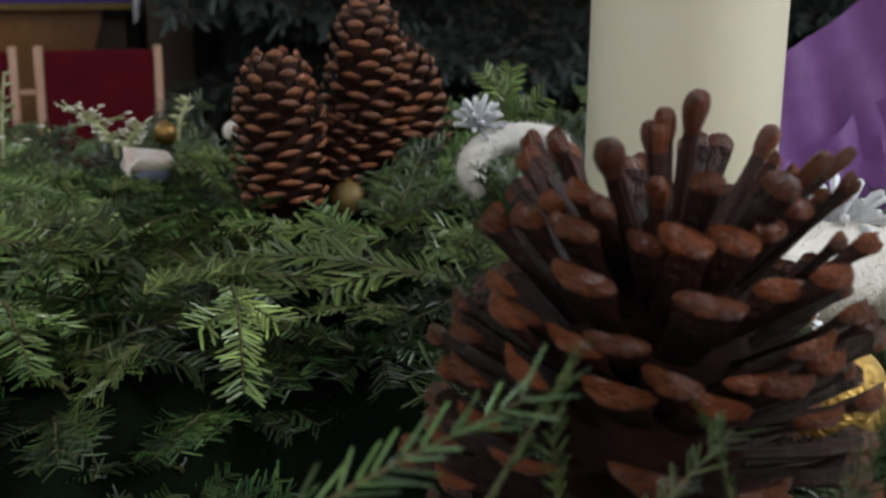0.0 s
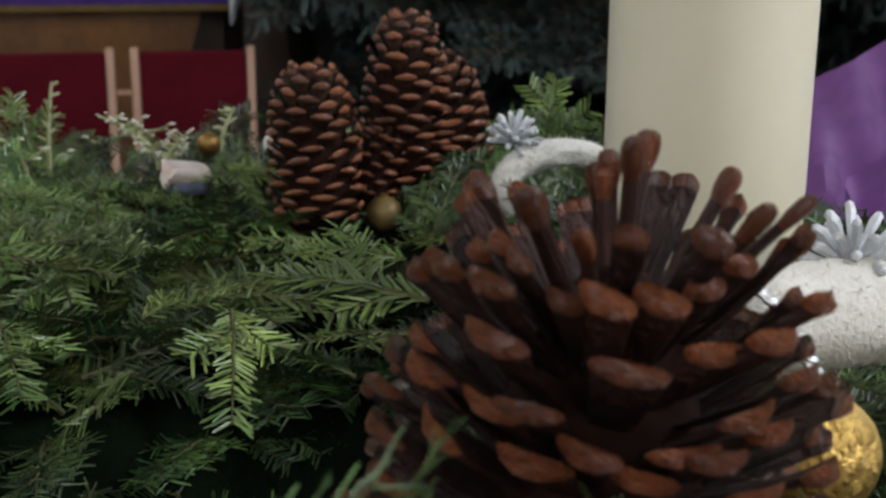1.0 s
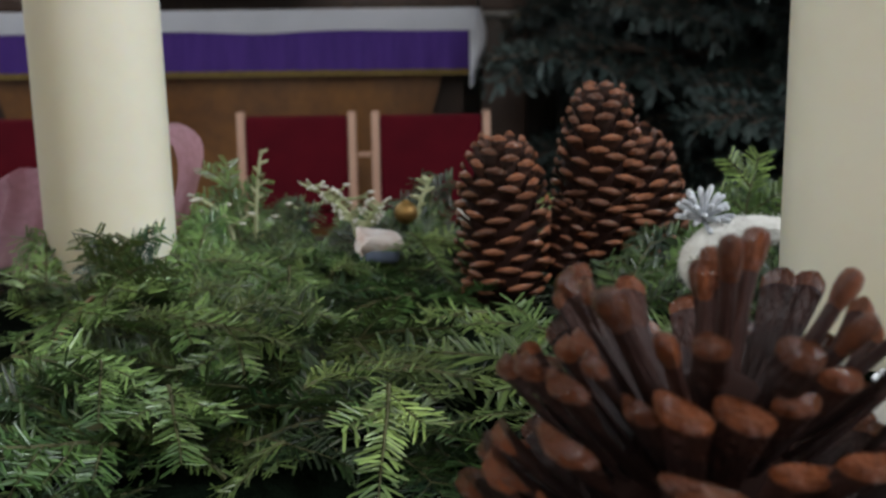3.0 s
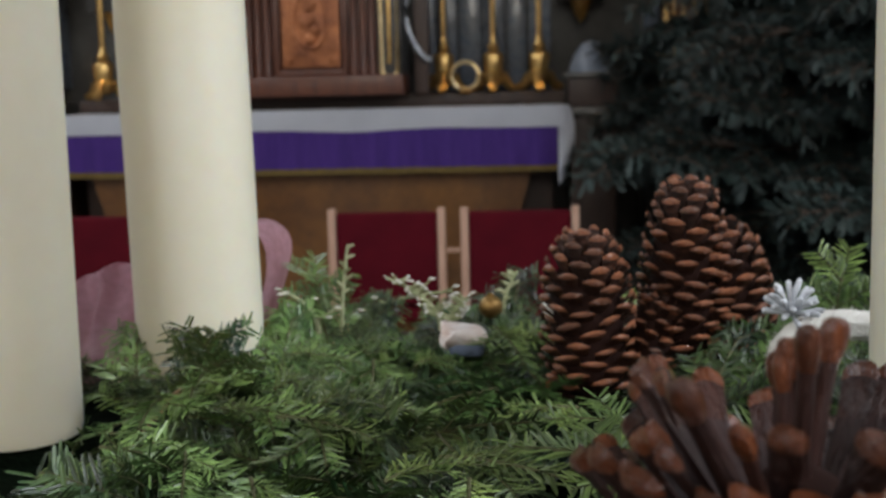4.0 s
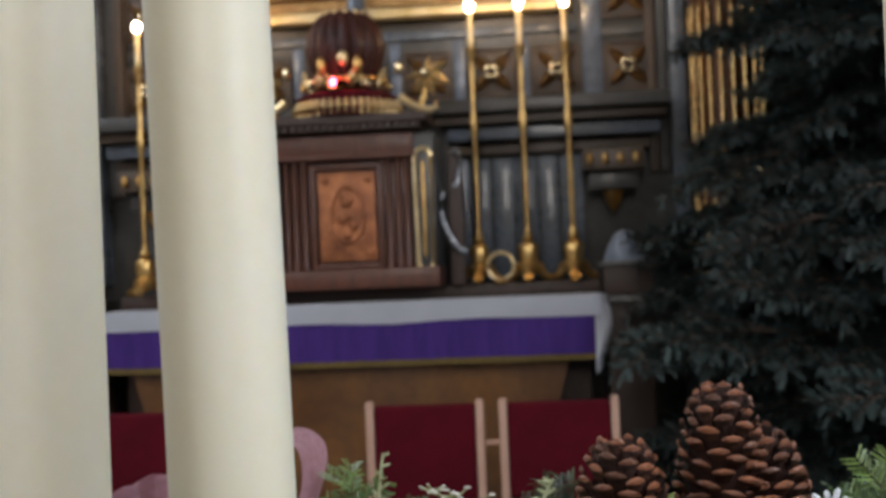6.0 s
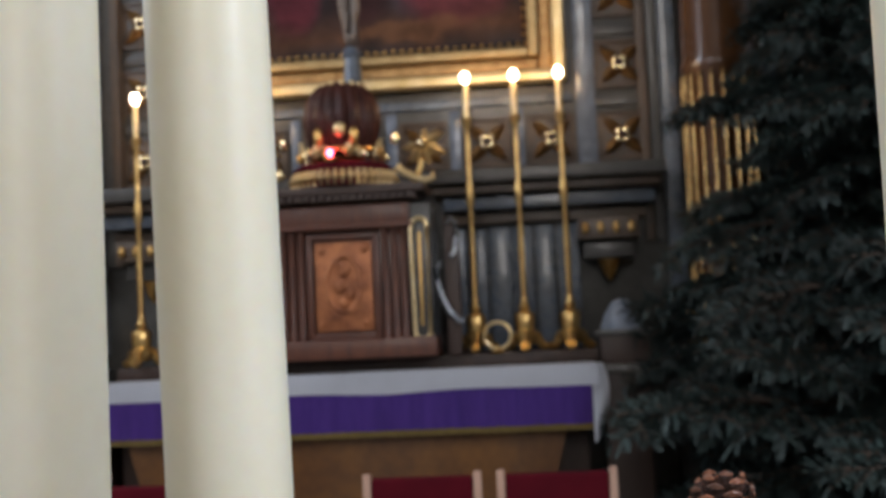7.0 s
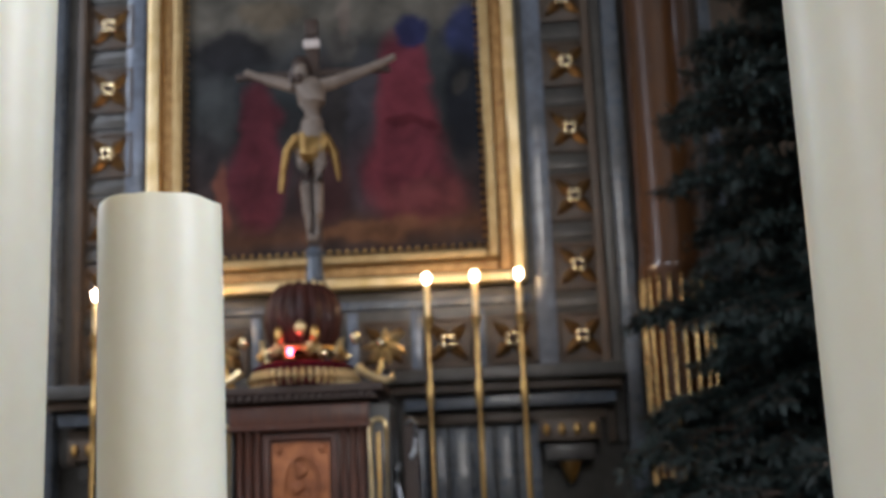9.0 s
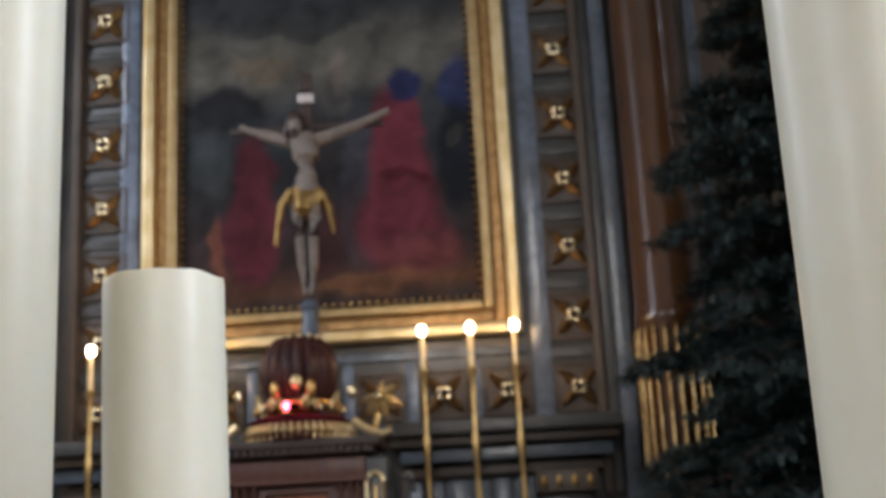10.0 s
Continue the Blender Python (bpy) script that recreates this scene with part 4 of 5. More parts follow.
def table():
    root = thing("round_table", (WC.x, WC.y, FLOOR), "round dark wooden table under the wreath", "table")
    part("tabletop", lathe([(0.0, TOP - FLOOR - 0.04), (0.66, TOP - FLOOR - 0.04), (0.68, TOP - FLOOR - 0.02), (0.66, TOP - FLOOR), (0.0, TOP - FLOOR)], 64), M_DARKWOOD, root)
    part("pedestal", lathe([(0.28, 0.0), (0.28, 0.04), (0.08, 0.1), (0.07, 0.9), (0.2, TOP - FLOOR - 0.04)], 32), M_DARKWOOD, root)


table()


def mound(x, y):
    """Height of the packed greenery."""
    r = math.hypot(x - WC.x, y - WC.y) / 0.66
    h = 0.075 * max(0.0, 1 - r ** 4)
    hollow = max(0.0, 1 - ((x - 0.075) / 0.10) ** 2 - ((y - 0.43) / 0.11) ** 2) ** 0.5 if abs(x - 0.075) < 0.1 and abs(y - 0.43) < 0.11 and ((x - 0.075) / 0.10) ** 2 + ((y - 0.43) / 0.11) ** 2 < 1 else 0.0
    return TOP + h * (1 - 0.85 * hollow) + 0.018 * noise.noise((x * 7, y * 7, 1.3))


CONES = [
    # kind, x, y, base z, height, radius, lean x, lean y, turn
    ("near", 0.167, 0.245, 1.081, 0.172, 0.0695, 0, 5, 0),
    ("tall", 0.152, 0.845, 1.068, 0.125, 0.0370, -3, -1, 40),
    ("tall", 0.220, 0.880, 1.090, 0.136, 0.0360, 3, 0, 130),
    ("tall", 0.261, 0.900, 1.078, 0.114, 0.0385, 4, 7, 250),
    ("small", 0.192, 0.868, 1.080, 0.066, 0.024, 0, 12, 10),
]
CANDLES = [("east", 0.3205, 0.532, 1.125, 1.90, 0.051), ("north", -0.162, 0.940, 1.055, 1.6485, 0.0515), ("west", -0.270, 0.811, 1.050, 1.98, 0.050)]


def wreath():
    root = thing("advent_wreath", (WC.x, WC.y, TOP), "broad Advent wreath of fresh green fir branches", "wreath")
    inv = Matrix.Translation((-WC.x, -WC.y, -TOP))
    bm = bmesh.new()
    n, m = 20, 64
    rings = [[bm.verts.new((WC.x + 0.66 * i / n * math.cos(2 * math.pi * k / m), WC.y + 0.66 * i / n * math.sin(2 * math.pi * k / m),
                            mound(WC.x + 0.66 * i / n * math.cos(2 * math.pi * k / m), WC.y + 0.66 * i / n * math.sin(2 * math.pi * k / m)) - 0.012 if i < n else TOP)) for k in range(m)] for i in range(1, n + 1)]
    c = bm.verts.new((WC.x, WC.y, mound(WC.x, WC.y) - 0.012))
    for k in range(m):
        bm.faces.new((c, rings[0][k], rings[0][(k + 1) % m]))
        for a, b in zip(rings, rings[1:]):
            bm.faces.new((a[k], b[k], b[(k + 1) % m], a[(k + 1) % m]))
    # bed coloured as shade, filling the gaps below the branches
    part("shade_bed", bm, M_SHADEBLACK, root, "near-black bed coloured as the shade between the branches", at=inv)
    kinds = []
    for k in range(7):
        L = (0.16, 0.2, 0.22, 0.18, 0.15, 0.2, 0.12)[k]
        st = limb_stems(random.Random(10 + k), L, 5, 0.0022, 0.3, angle=50, first=0.10)
        kinds.append(needle_mesh("fir_branch", st, M_NEEDLE, M_TWIG, 20 + k, 0.0185, 0.0022, 0.0025, (0.45, 0.9)))
    # the same boughs again, their needle colour lightened as if lit
    lit_kinds = []
    for me in kinds:
        lit_kinds.append(me.copy())
        lit_kinds[-1].materials[0] = M_LITNEEDLE
    rnd = random.Random(3)
    LENGTHS = (0.16, 0.2, 0.22, 0.18, 0.15, 0.2, 0.12)

    def clear(q, w):
        for _, cx, cy, z0, z1, r in CANDLES:
            if math.hypot(q.x - cx, q.y - cy) < r + min(w, 0.026):
                return False
        for kind, cx, cy, z0, h, r, *_ in CONES:
            if math.hypot(q.x - cx, q.y - cy) < r * 0.9 + 0.010 and q.z > z0 + 0.005:
                return False
            # boughs before the tall cones stay low
            t = (q.y + 0.07) / (cy + 0.07)
            if kind != "near" and 0.55 < t < 1.0 and abs(q.x - (0.07 + (cx - 0.07) * t)) < 0.03 + 0.5 * w and q.z > (1.250 if t < 0.8 else 1.232) - 0.195 * t:
                return False
        if ((q.x - 0.055) / 0.135) ** 2 + ((q.y - 0.415) / 0.115) ** 2 < 1 or (q.x < 0.1 and q.y < 0.40 and q.z > 1.03):
            return False
        if abs(q.x - 0.048) < 0.03 and 0.80 < q.y < 0.94 and q.z > 1.085:
            return False
        if q.x < -0.14 and 0.5 < q.y < 0.80 and q.z > 1.05:
            return False
        if q.y < 0.14 or math.hypot(q.x - WC.x, q.y - WC.y) > 0.7:
            return False
        return q.z < (1.09 if q.y < 0.45 else 1.118 if q.y < 0.9 else 1.11)

    # fresh picks the copy whose needles are coloured as lit
    def bough(name, k, x, y, z, d, roll, size, fresh=False):
        rot = d.to_track_quat("X", "Z").to_matrix().to_4x4() @ Matrix.Rotation(roll, 4, "X")
        part(name, (lit_kinds if fresh else kinds)[k], None, root, at=inv @ Matrix.Translation((x, y, z)) @ rot @ Matrix.Scale(size, 4))

    # flat lit-coloured sprays that lie on top, each a stem with two ranks of needles
    sprays = []
    for k in range(4):
        r3 = random.Random(70 + k)
        pts, p, d = [Vector((0, 0, 0))], Vector((0, 0, 0)), Vector((1, 0, 0.22)).normalized()
        for i in range(8):
            d = (d + Vector((0, r3.uniform(-0.05, 0.05), -0.065))).normalized()
            p = p + d * 0.0125
            pts.append(p.copy())
        stems = [(pts, 0.0016)]
        for at, side in ((1, 1), (2, -1)):
            e = Vector((0.72, 0.69 * side, -0.05))
            stems.append(([pts[at] + e * (0.011 * q) for q in range(4 + k % 2)], 0.0011))
        sprays.append(needle_mesh("fir_spray", stems, M_LITNEEDLE, M_TWIG, 80 + k, 0.0180, 0.0020, 0.0025, (0.40, 1.25)))
    for k, (a, b) in enumerate((
            ((0.079, 0.533, 1.1), (0.076, 0.467, 1.072)), ((0.034, 0.487, 1.088), (-0.007, 0.492, 1.055)),
            ((-0.038, 0.64, 1.102), (0.044, 0.607, 1.094)), ((-0.015, 0.643, 1.1), (0.002, 0.589, 1.08)),
            ((-0.02, 0.674, 1.1), (0.023, 0.707, 1.104)), ((0.182, 0.631, 1.094), (0.106, 0.663, 1.098)),
            ((0.182, 0.556, 1.092), (0.073, 0.62, 1.096)), ((0.17, 0.536, 1.08), (0.1, 0.526, 1.084)),
            ((0.036, 0.543, 1.095), (0.089, 0.569, 1.1)), ((-0.031, 0.541, 1.098), (-0.017, 0.499, 1.078)),
            ((0.211, 0.66, 1.098), (0.155, 0.643, 1.092)), ((0.027, 0.797, 1.095), (0.059, 0.808, 1.1)),
            ((-0.055, 0.714, 1.1), (-0.016, 0.734, 1.104)), ((0.138, 0.723, 1.085), (0.08, 0.692, 1.085)))):
        a, b = Vector(a) + Vector((0, 0, 0.006)), Vector(b) + Vector((0, 0, 0.006))
        rot = (b - a).to_track_quat("X", "Z").to_matrix().to_4x4() @ Matrix.Rotation(rnd.uniform(-0.3, 0.3), 4, "X")
        size = (b - a).length / 0.098
        part("fir_spray", sprays[k % 4], None, root, at=inv @ Matrix.Translation(a) @ rot @ Matrix.Diagonal((size, min(max(size, 0.85), 1.15), min(max(size, 0.85), 1.15), 1)))
    made = 0
    while made < 30:
        x, y = rnd.uniform(-0.26, 0.24), rnd.uniform(0.53, 0.93)
        az, L = radians(rnd.uniform(-100, 30)), rnd.uniform(0.055, 0.10)
        z = mound(x, y) + rnd.uniform(0.030, 0.044)
        d = Vector((math.cos(az), math.sin(az), rnd.uniform(-0.25, 0.0))).normalized()
        if not all(clear(Vector((x, y, z)) + d * (L * i / 4), 0.014) or (-0.15 < x < -0.05 and math.hypot(x + 0.162, y - 0.94) > 0.09) for i in range(5)):
            continue
        made += 1
        rot = d.to_track_quat("X", "Z").to_matrix().to_4x4() @ Matrix.Rotation(rnd.uniform(-0.4, 0.4), 4, "X")
        part("fir_spray", sprays[made % 4], None, root, at=inv @ Matrix.Translation((x, y, z)) @ rot @ Matrix.Scale(L / 0.098, 4))
    made = tries = 0
    while made < 185 and tries < 30000:
        tries += 1
        x, y = (rnd.uniform(-0.55, 0.78), rnd.uniform(0.12, 1.36)) if made % 2 else (rnd.uniform(-0.25, 0.36), rnd.uniform(0.30, 0.95))
        if math.hypot(x - WC.x, y - WC.y) > 0.63:
            continue
        k = rnd.randrange(7)
        L, size = LENGTHS[k], rnd.uniform(0.65, 1.05)
        lean = rnd.random() < 0.55
        az = radians(rnd.uniform(-165, -5)) if lean else rnd.uniform(0, 6.283)
        z = mound(x, y) + rnd.uniform(-0.03, 0.018) + (0.008 if lean else 0)
        d = Vector((math.cos(az), math.sin(az), rnd.uniform(-0.35, -0.02) if lean else rnd.uniform(-0.15, 0.25))).normalized()
        if not all(clear(Vector((x, y, z)) + d * (L * size * i / 5), 0.02 + 0.2 * L * (1 - i / 5)) for i in range(6)):
            continue
        made += 1
        bough("fir_branch", k, x, y, z, d, rnd.uniform(-0.8, 0.8), size, rnd.random() < 0.16 and y > 0.58)
    # short sprigs that stand up between the boughs
    made = tries = 0
    while made < 120 and tries < 30000:
        tries += 1
        x, y = rnd.uniform(-0.40, 0.55), rnd.uniform(0.30, 1.25)
        if math.hypot(x - WC.x, y - WC.y) > 0.6:
            continue
        k, size = rnd.choice((6, 6, 4)), rnd.uniform(0.40, 0.68)
        az, up = rnd.uniform(0, 6.283), radians(rnd.uniform(2, 45))
        d = Vector((math.cos(az) * math.cos(up), math.sin(az) * math.cos(up), math.sin(up)))
        z = mound(x, y) + rnd.uniform(-0.015, 0.012)
        if not all(clear(Vector((x, y, z)) + d * (LENGTHS[k] * size * i / 4), 0.015) for i in range(5)):
            continue
        made += 1
        bough("fir_sprig", k, x, y, z, d, rnd.uniform(-1, 1), size, rnd.random() < 0.28 and y > 0.55)
    # sparse sprigs deep in the hollow
    for i in range(12):
        x, y, az = rnd.uniform(-0.12, 0.15), rnd.uniform(0.34, 0.57), rnd.uniform(0, 6.283)
        bough("fir_sprig", rnd.choice((6, 4, 0)), x, y, rnd.uniform(0.985, 1.005), Vector((math.cos(az), math.sin(az), rnd.uniform(0, 0.25))).normalized(), 0.3, rnd.uniform(0.5, 0.7))
    for i in range(12):
        az = i * 2.4
        x, y = 0.03 + 0.05 * math.cos(i * 1.9), 0.535 + 0.04 * math.sin(i * 2.7)
        bough("fir_sprig", 6, x, y, mound(x, y) - 0.008, Vector((math.cos(az), math.sin(az), 0.12)).normalized(), 0.2, 0.55)
    # sparse long-needled tips that reach up before the large cone
    tip_kinds = []
    for k in range(3):
        r3 = random.Random(90 + k)
        pts, p, d = [Vector((0, 0, 0))], Vector((0, 0, 0)), Vector((1, 0, 0))
        for i in range(6):
            d = (d + Vector((r3.uniform(-1, 1), r3.uniform(-1, 1), r3.uniform(-1, 1))) * 0.07).normalized()
            p = p + d / 6 * 0.08
            pts.append(p.copy())
        tip_kinds.append(needle_mesh("fir_sprig", [(pts, 0.0013)], M_NEEDLE, M_TWIG, 95 + k, 0.0150, 0.0012, 0.0042, (0.9, 1.6)))
    for k, (a, b, roll) in enumerate((((0.030, 0.15, 1.160), (0.099, 0.15, 1.192), 0.3), ((0.078, 0.15, 1.148), (0.115, 0.15, 1.196), -0.4), ((0.156, 0.15, 1.145), (0.139, 0.155, 1.180), 0.2),
                                    ((0.170, 0.15, 1.140), (0.186, 0.15, 1.177), 0.5), ((0.112, 0.16, 1.150), (0.107, 0.15, 1.185), 1.0), ((0.110, 0.14, 1.156), (0.152, 0.15, 1.173), 0.1))):
        a, b = Vector(a), Vector(b)
        rot = (b - a).to_track_quat("X", "Z").to_matrix().to_4x4() @ Matrix.Rotation(roll, 4, "X")
        part("fir_sprig", tip_kinds[k % 3], None, root, at=inv @ Matrix.Translation(a) @ rot @ Matrix.Scale((b - a).length / 0.08, 4))
    # bare stretch of a dry twig on top of the boughs
    part("bare_twig", tube([Vector(q) - Vector((WC.x, WC.y, TOP)) for q in ((-0.137, 0.655, 1.074), (-0.137, 0.70, 1.081), (-0.139, 0.76, 1.086), (-0.137, 0.82, 1.088), (-0.134, 0.85, 1.086))], [0.0022, 0.002, 0.002, 0.0017, 0.0012], 6), M_DRYTWIG, root, "tan bare twig")
    # upright tips that stand above the bed
    for i, (x, y, az, up, k) in enumerate(((0.42, 0.80, 150, 60, 6), (0.40, 0.86, 60, 50, 4), (0.36, 0.90, 100, 62, 6), (0.45, 0.52, 40, 55, 4), (0.47, 0.58, 20, 50, 6), (0.50, 0.50, 60, 60, 6),
                            (0.085, 1.03, 80, 50, 6), (-0.03, 1.05, 100, 25, 6), (0.02, 1.06, 60, 20, 4), (-0.08, 0.86, 30, 30, 6), (-0.14, 0.80, -40, 40, 6), (-0.10, 0.83, -100, 45, 4), (-0.05, 0.92, 60, 40, 6), (-0.09, 0.89, 90, 45, 6), (-0.15, 0.845, 70, 50, 6), (-0.19, 0.855, 110, 45, 6), (-0.12, 0.85, 130, 50, 6), (0.33, 0.86, 80, 65, 4), (0.36, 0.82, 60, 60, 6), (0.42, 0.44, 80, 55, 6), (0.385, 0.455, 110, 60, 6), (0.45, 0.455, 60, 62, 6), (-0.13, 0.86, 100, 40, 6), (-0.06, 1.0, 120, 45, 4), (0.226, 0.795, 60, 42, 6), (0.242, 0.800, 40, 46, 6))):
        part("fir_sprig", (lit_kinds if i % 2 else kinds)[k], None, root,
             at=inv @ Matrix.Translation((x, y, mound(x, y) - 0.01)) @ Matrix.Rotation(radians(az), 4, "Z") @ Matrix.Rotation(radians(-up), 4, "Y") @ Matrix.Scale(0.8, 4))


wreath()


# candles
def candle(name, x, y, z0, z1, r):
    h = z1 - z0
    root = thing("pillar_candle", (x, y, z0), name, "candle", "pillar candles of the wreath")
    root.rotation_euler = (0, radians(-1.0 if "burnt" in name else 0.0), 0)
    prof = [(r * 0.97, 0), (r, 0.006)] + [(r, 0.006 + (h - 0.012) * k / 10) for k in range(1, 11)] + [(r * 0.985, h - 0.001), (r * 0.93, h - 0.002), (r * 0.80, h - 0.012), (r * 0.3, h - 0.02), (0, h - 0.021)]
    bm = lathe(prof, 64, wob=0.006)
    for v in bm.verts:
        if v.co.z > h - 0.008:
            v.co.z += 0.004 * noise.noise((v.co.x * 30, v.co.y * 30, 2))
    part("wax_body", bm, M_WAX, root)
    part("wick", tube([(0, 0, h - 0.022), (0.001, 0, h - 0.012), (0.003, 0.001, h - 0.006)], 0.0014, 6), M_WICK, root, "blackened wick")
    part("holder", lathe([(r * 0.9, -0.06), (r * 0.9, -0.001), (0, 0.0)], 32), M_SHADEBLACK, root)


for n_, x_, y_, z0_, z1_, r_ in CANDLES:
    candle({"east": "thick ivory pillar candle standing behind a white woollen roll", "north": "ivory pillar candle burnt down to a concave top", "west": "tall ivory pillar candle standing among fir branches"}[n_], x_, y_, z0_, z1_, r_)


# cones
def cone_scale_mesh(deep, seed):
    """One scale of length 1 along +x: a narrow blade that widens into a half-moon lip."""
    rnd = random.Random(seed)
    bm = bmesh.new()
    if deep:
        prof = [(0.0, 0.46, 0.40), (0.45, 0.62, 0.34), (0.78, 0.80, 0.38), (0.90, 0.92, 0.60), (0.945, 0.97, 0.84), (0.972, 1.0, 1.0), (0.996, 0.97, 0.94), (1.006, 0.84, 0.72)]
    else:
        prof = [(0.0, 0.40, 0.45), (0.45, 0.66, 0.40), (0.72, 0.90, 0.50), (0.82, 1.0, 0.80), (0.90, 0.94, 1.0), (0.96, 0.70, 0.92), (1.0, 0.30, 0.6), (1.02, 0.08, 0.25)]
    n = 10
    tilt, skew, notch = rnd.uniform(-0.16, 0.16), rnd.uniform(-0.12, 0.12), rnd.uniform(-0.3, 0.3)
    rows = []
    for i, (t, ww, hh) in enumerate(prof):
        ring = []
        for k in range(n):
            a = 2 * math.pi * k / n
            y, z = math.cos(a), math.sin(a)
            # flat, slightly dished upper side and a full rounded underside
            z = z * (0.16 if deep else 0.24) - (0.16 * math.exp(-((y - notch) / 0.3) ** 2) if deep else -0.12 * (1 - abs(y))) if z > 0 else z * 0.95 * (1 - (0.25 if deep else 0.5) * abs(y))
            lip = max(0.0, (t - 0.8) / 0.2)
            k1 = 1 + 0.10 * lip * noise.noise((y * 2.4 + seed, z * 2.4, t * 3))
            ring.append(bm.verts.new((t - 0.035 * lip * abs(y) ** 2 + skew * 0.05 * y * lip, y * ww * 0.5 * k1, z * hh * 0.5 * k1 + (0.9 * t ** 3 if deep else 0.5 * t ** 2) + tilt * y * ww)))
        rows.append(ring)
    for i, (a, b) in enumerate(zip(rows, rows[1:])):
        for k in range(n):
            # blade rows carry the shade between scales, lip rows stay light
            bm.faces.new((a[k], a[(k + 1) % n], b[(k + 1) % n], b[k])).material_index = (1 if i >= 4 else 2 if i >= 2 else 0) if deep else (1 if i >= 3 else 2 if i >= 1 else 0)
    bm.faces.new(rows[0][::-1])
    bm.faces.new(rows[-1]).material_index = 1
    return mesh_of("scale", bm, *((M_BLADESHADE, M_LIP, M_MID) if deep else (M_BLADESHADE2, M_LIP2, M_MID2)))


def finger_mesh(seed):
    """A slim, slightly bent tip scale with a knob, of length 1 along +x."""
    bm = bmesh.new()
    rnd = random.Random(seed)
    bend, knob = rnd.uniform(-0.5, 0.5), rnd.uniform(0.9, 1.1)
    rows = []
    for t, w in ((0.0, 1.0), (0.4, 0.84), (0.74, 0.70), (0.84, 0.72), (0.90, 0.96), (0.95, 1.0), (0.985, 0.8), (1.0, 0.4)):
        w *= knob if t > 0.86 else 1
        rows.append([bm.verts.new((t, bend * t * t + 0.5 * w * math.cos(k * 0.7854), 0.42 * w * math.sin(k * 0.7854))) for k in range(8)])
    for i, (a, b) in enumerate(zip(rows, rows[1:])):
        for k in range(8):
            bm.faces.new((a[k], a[(k + 1) % 8], b[(k + 1) % 8], b[k])).material_index = 1 if i >= 3 else 0
    bm.faces.new(rows[-1]).material_index = 1
    return mesh_of("scale", bm, M_MID, M_LIP)


FINGERS = [finger_mesh(k) for k in range(4)]
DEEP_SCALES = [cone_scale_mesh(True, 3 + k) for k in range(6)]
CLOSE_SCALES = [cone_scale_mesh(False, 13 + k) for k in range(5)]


def cone_thing(kind, x, y, z0, h, r, lx, ly, turn):
    labels = {"near": "large open pine cone with thick glossy brown scales", "tall": "upright brown pine cone with closely set scales", "small": "small reddish-brown pine cone lying between others"}
    root = thing("pine_cone", (x, y, z0), labels[kind], "pine cone", "pine cones of the wreath")
    root.rotation_euler = (radians(lx), radians(ly), radians(turn))
    # the core's colour stands for shade seen between the scales
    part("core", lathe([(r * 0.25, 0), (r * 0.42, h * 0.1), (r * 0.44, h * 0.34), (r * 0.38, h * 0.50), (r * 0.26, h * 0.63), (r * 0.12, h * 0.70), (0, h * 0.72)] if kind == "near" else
                       [(r * 0.3, 0), (r * 0.66, h * 0.12), (r * 0.70, h * 0.4), (r * 0.62, h * 0.7), (r * 0.36, h * 0.86), (0, h * 0.90)], 14), M_CORESHADE, root, "core coloured near-black as the shaded inside")
    rnd = random.Random(int(x * 1000))
    n = 194 if kind == "near" else (112 if kind == "tall" else 60)
    for i in range(n):
        t = (i + 0.5) / n
        a = i * 2.39996 + rnd.uniform(-0.09, 0.09)
        turn_x = Matrix.Rotation(rnd.uniform(-0.2, 0.2), 4, "X")
        if kind == "near":
            finger = t > 0.95
            if finger:
                up, length = radians(rnd.uniform(46, 84)), r * rnd.uniform(0.84, 1.10)
                wid = r * rnd.uniform(0.075, 0.125)
                thk, zz, me = wid, h * 0.52, FINGERS[i % 4]
            else:
                up = radians(-12 + 58 * t ** 1.15) + rnd.uniform(-0.13, 0.13)
                length = r * (1.0 - 0.16 * max(0, t - 0.5)) * rnd.uniform(0.90, 1.07)
                wid = r * (0.275 - 0.10 * max(0, t - 0.55)) * (1 - 2.3 * max(0, t - 0.74)) * rnd.uniform(0.80, 1.15)
                thk, zz, me = r * 0.150 * rnd.uniform(0.8, 1.2), h * (0.02 + 0.56 * t), DEEP_SCALES[rnd.randrange(6)]
            m = Matrix.Translation((0, 0, zz)) @ Matrix.Rotation(a, 4, "Z")
        else:
            # the scale's tip lies on a blunt egg-shaped outline
            s = 0.05 + 0.95 * t
            ring = r * math.sqrt(max(0.03, 1 - (abs(s - 0.40) / (0.635 if s > 0.40 else 0.62)) ** 2.7)) * rnd.uniform(0.95, 1.05)
            up = radians(20 + 22 * t + 36 * t ** 5) + rnd.uniform(-0.09, 0.09)
            length = r * (0.62 - 0.12 * t)
            wid, thk = r * (0.53 - 0.18 * t ** 3) * rnd.uniform(0.88, 1.1), r * 0.19 * rnd.uniform(0.85, 1.15)
            me = CLOSE_SCALES[rnd.randrange(5)]
            m = Matrix.Translation((0, 0, h * s - length * math.sin(up))) @ Matrix.Rotation(a, 4, "Z") @ Matrix.Translation((ring - length * math.cos(up), 0, 0))
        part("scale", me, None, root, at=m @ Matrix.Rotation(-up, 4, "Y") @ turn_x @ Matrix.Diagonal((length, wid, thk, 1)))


for c_ in CONES:
    cone_thing(*c_)


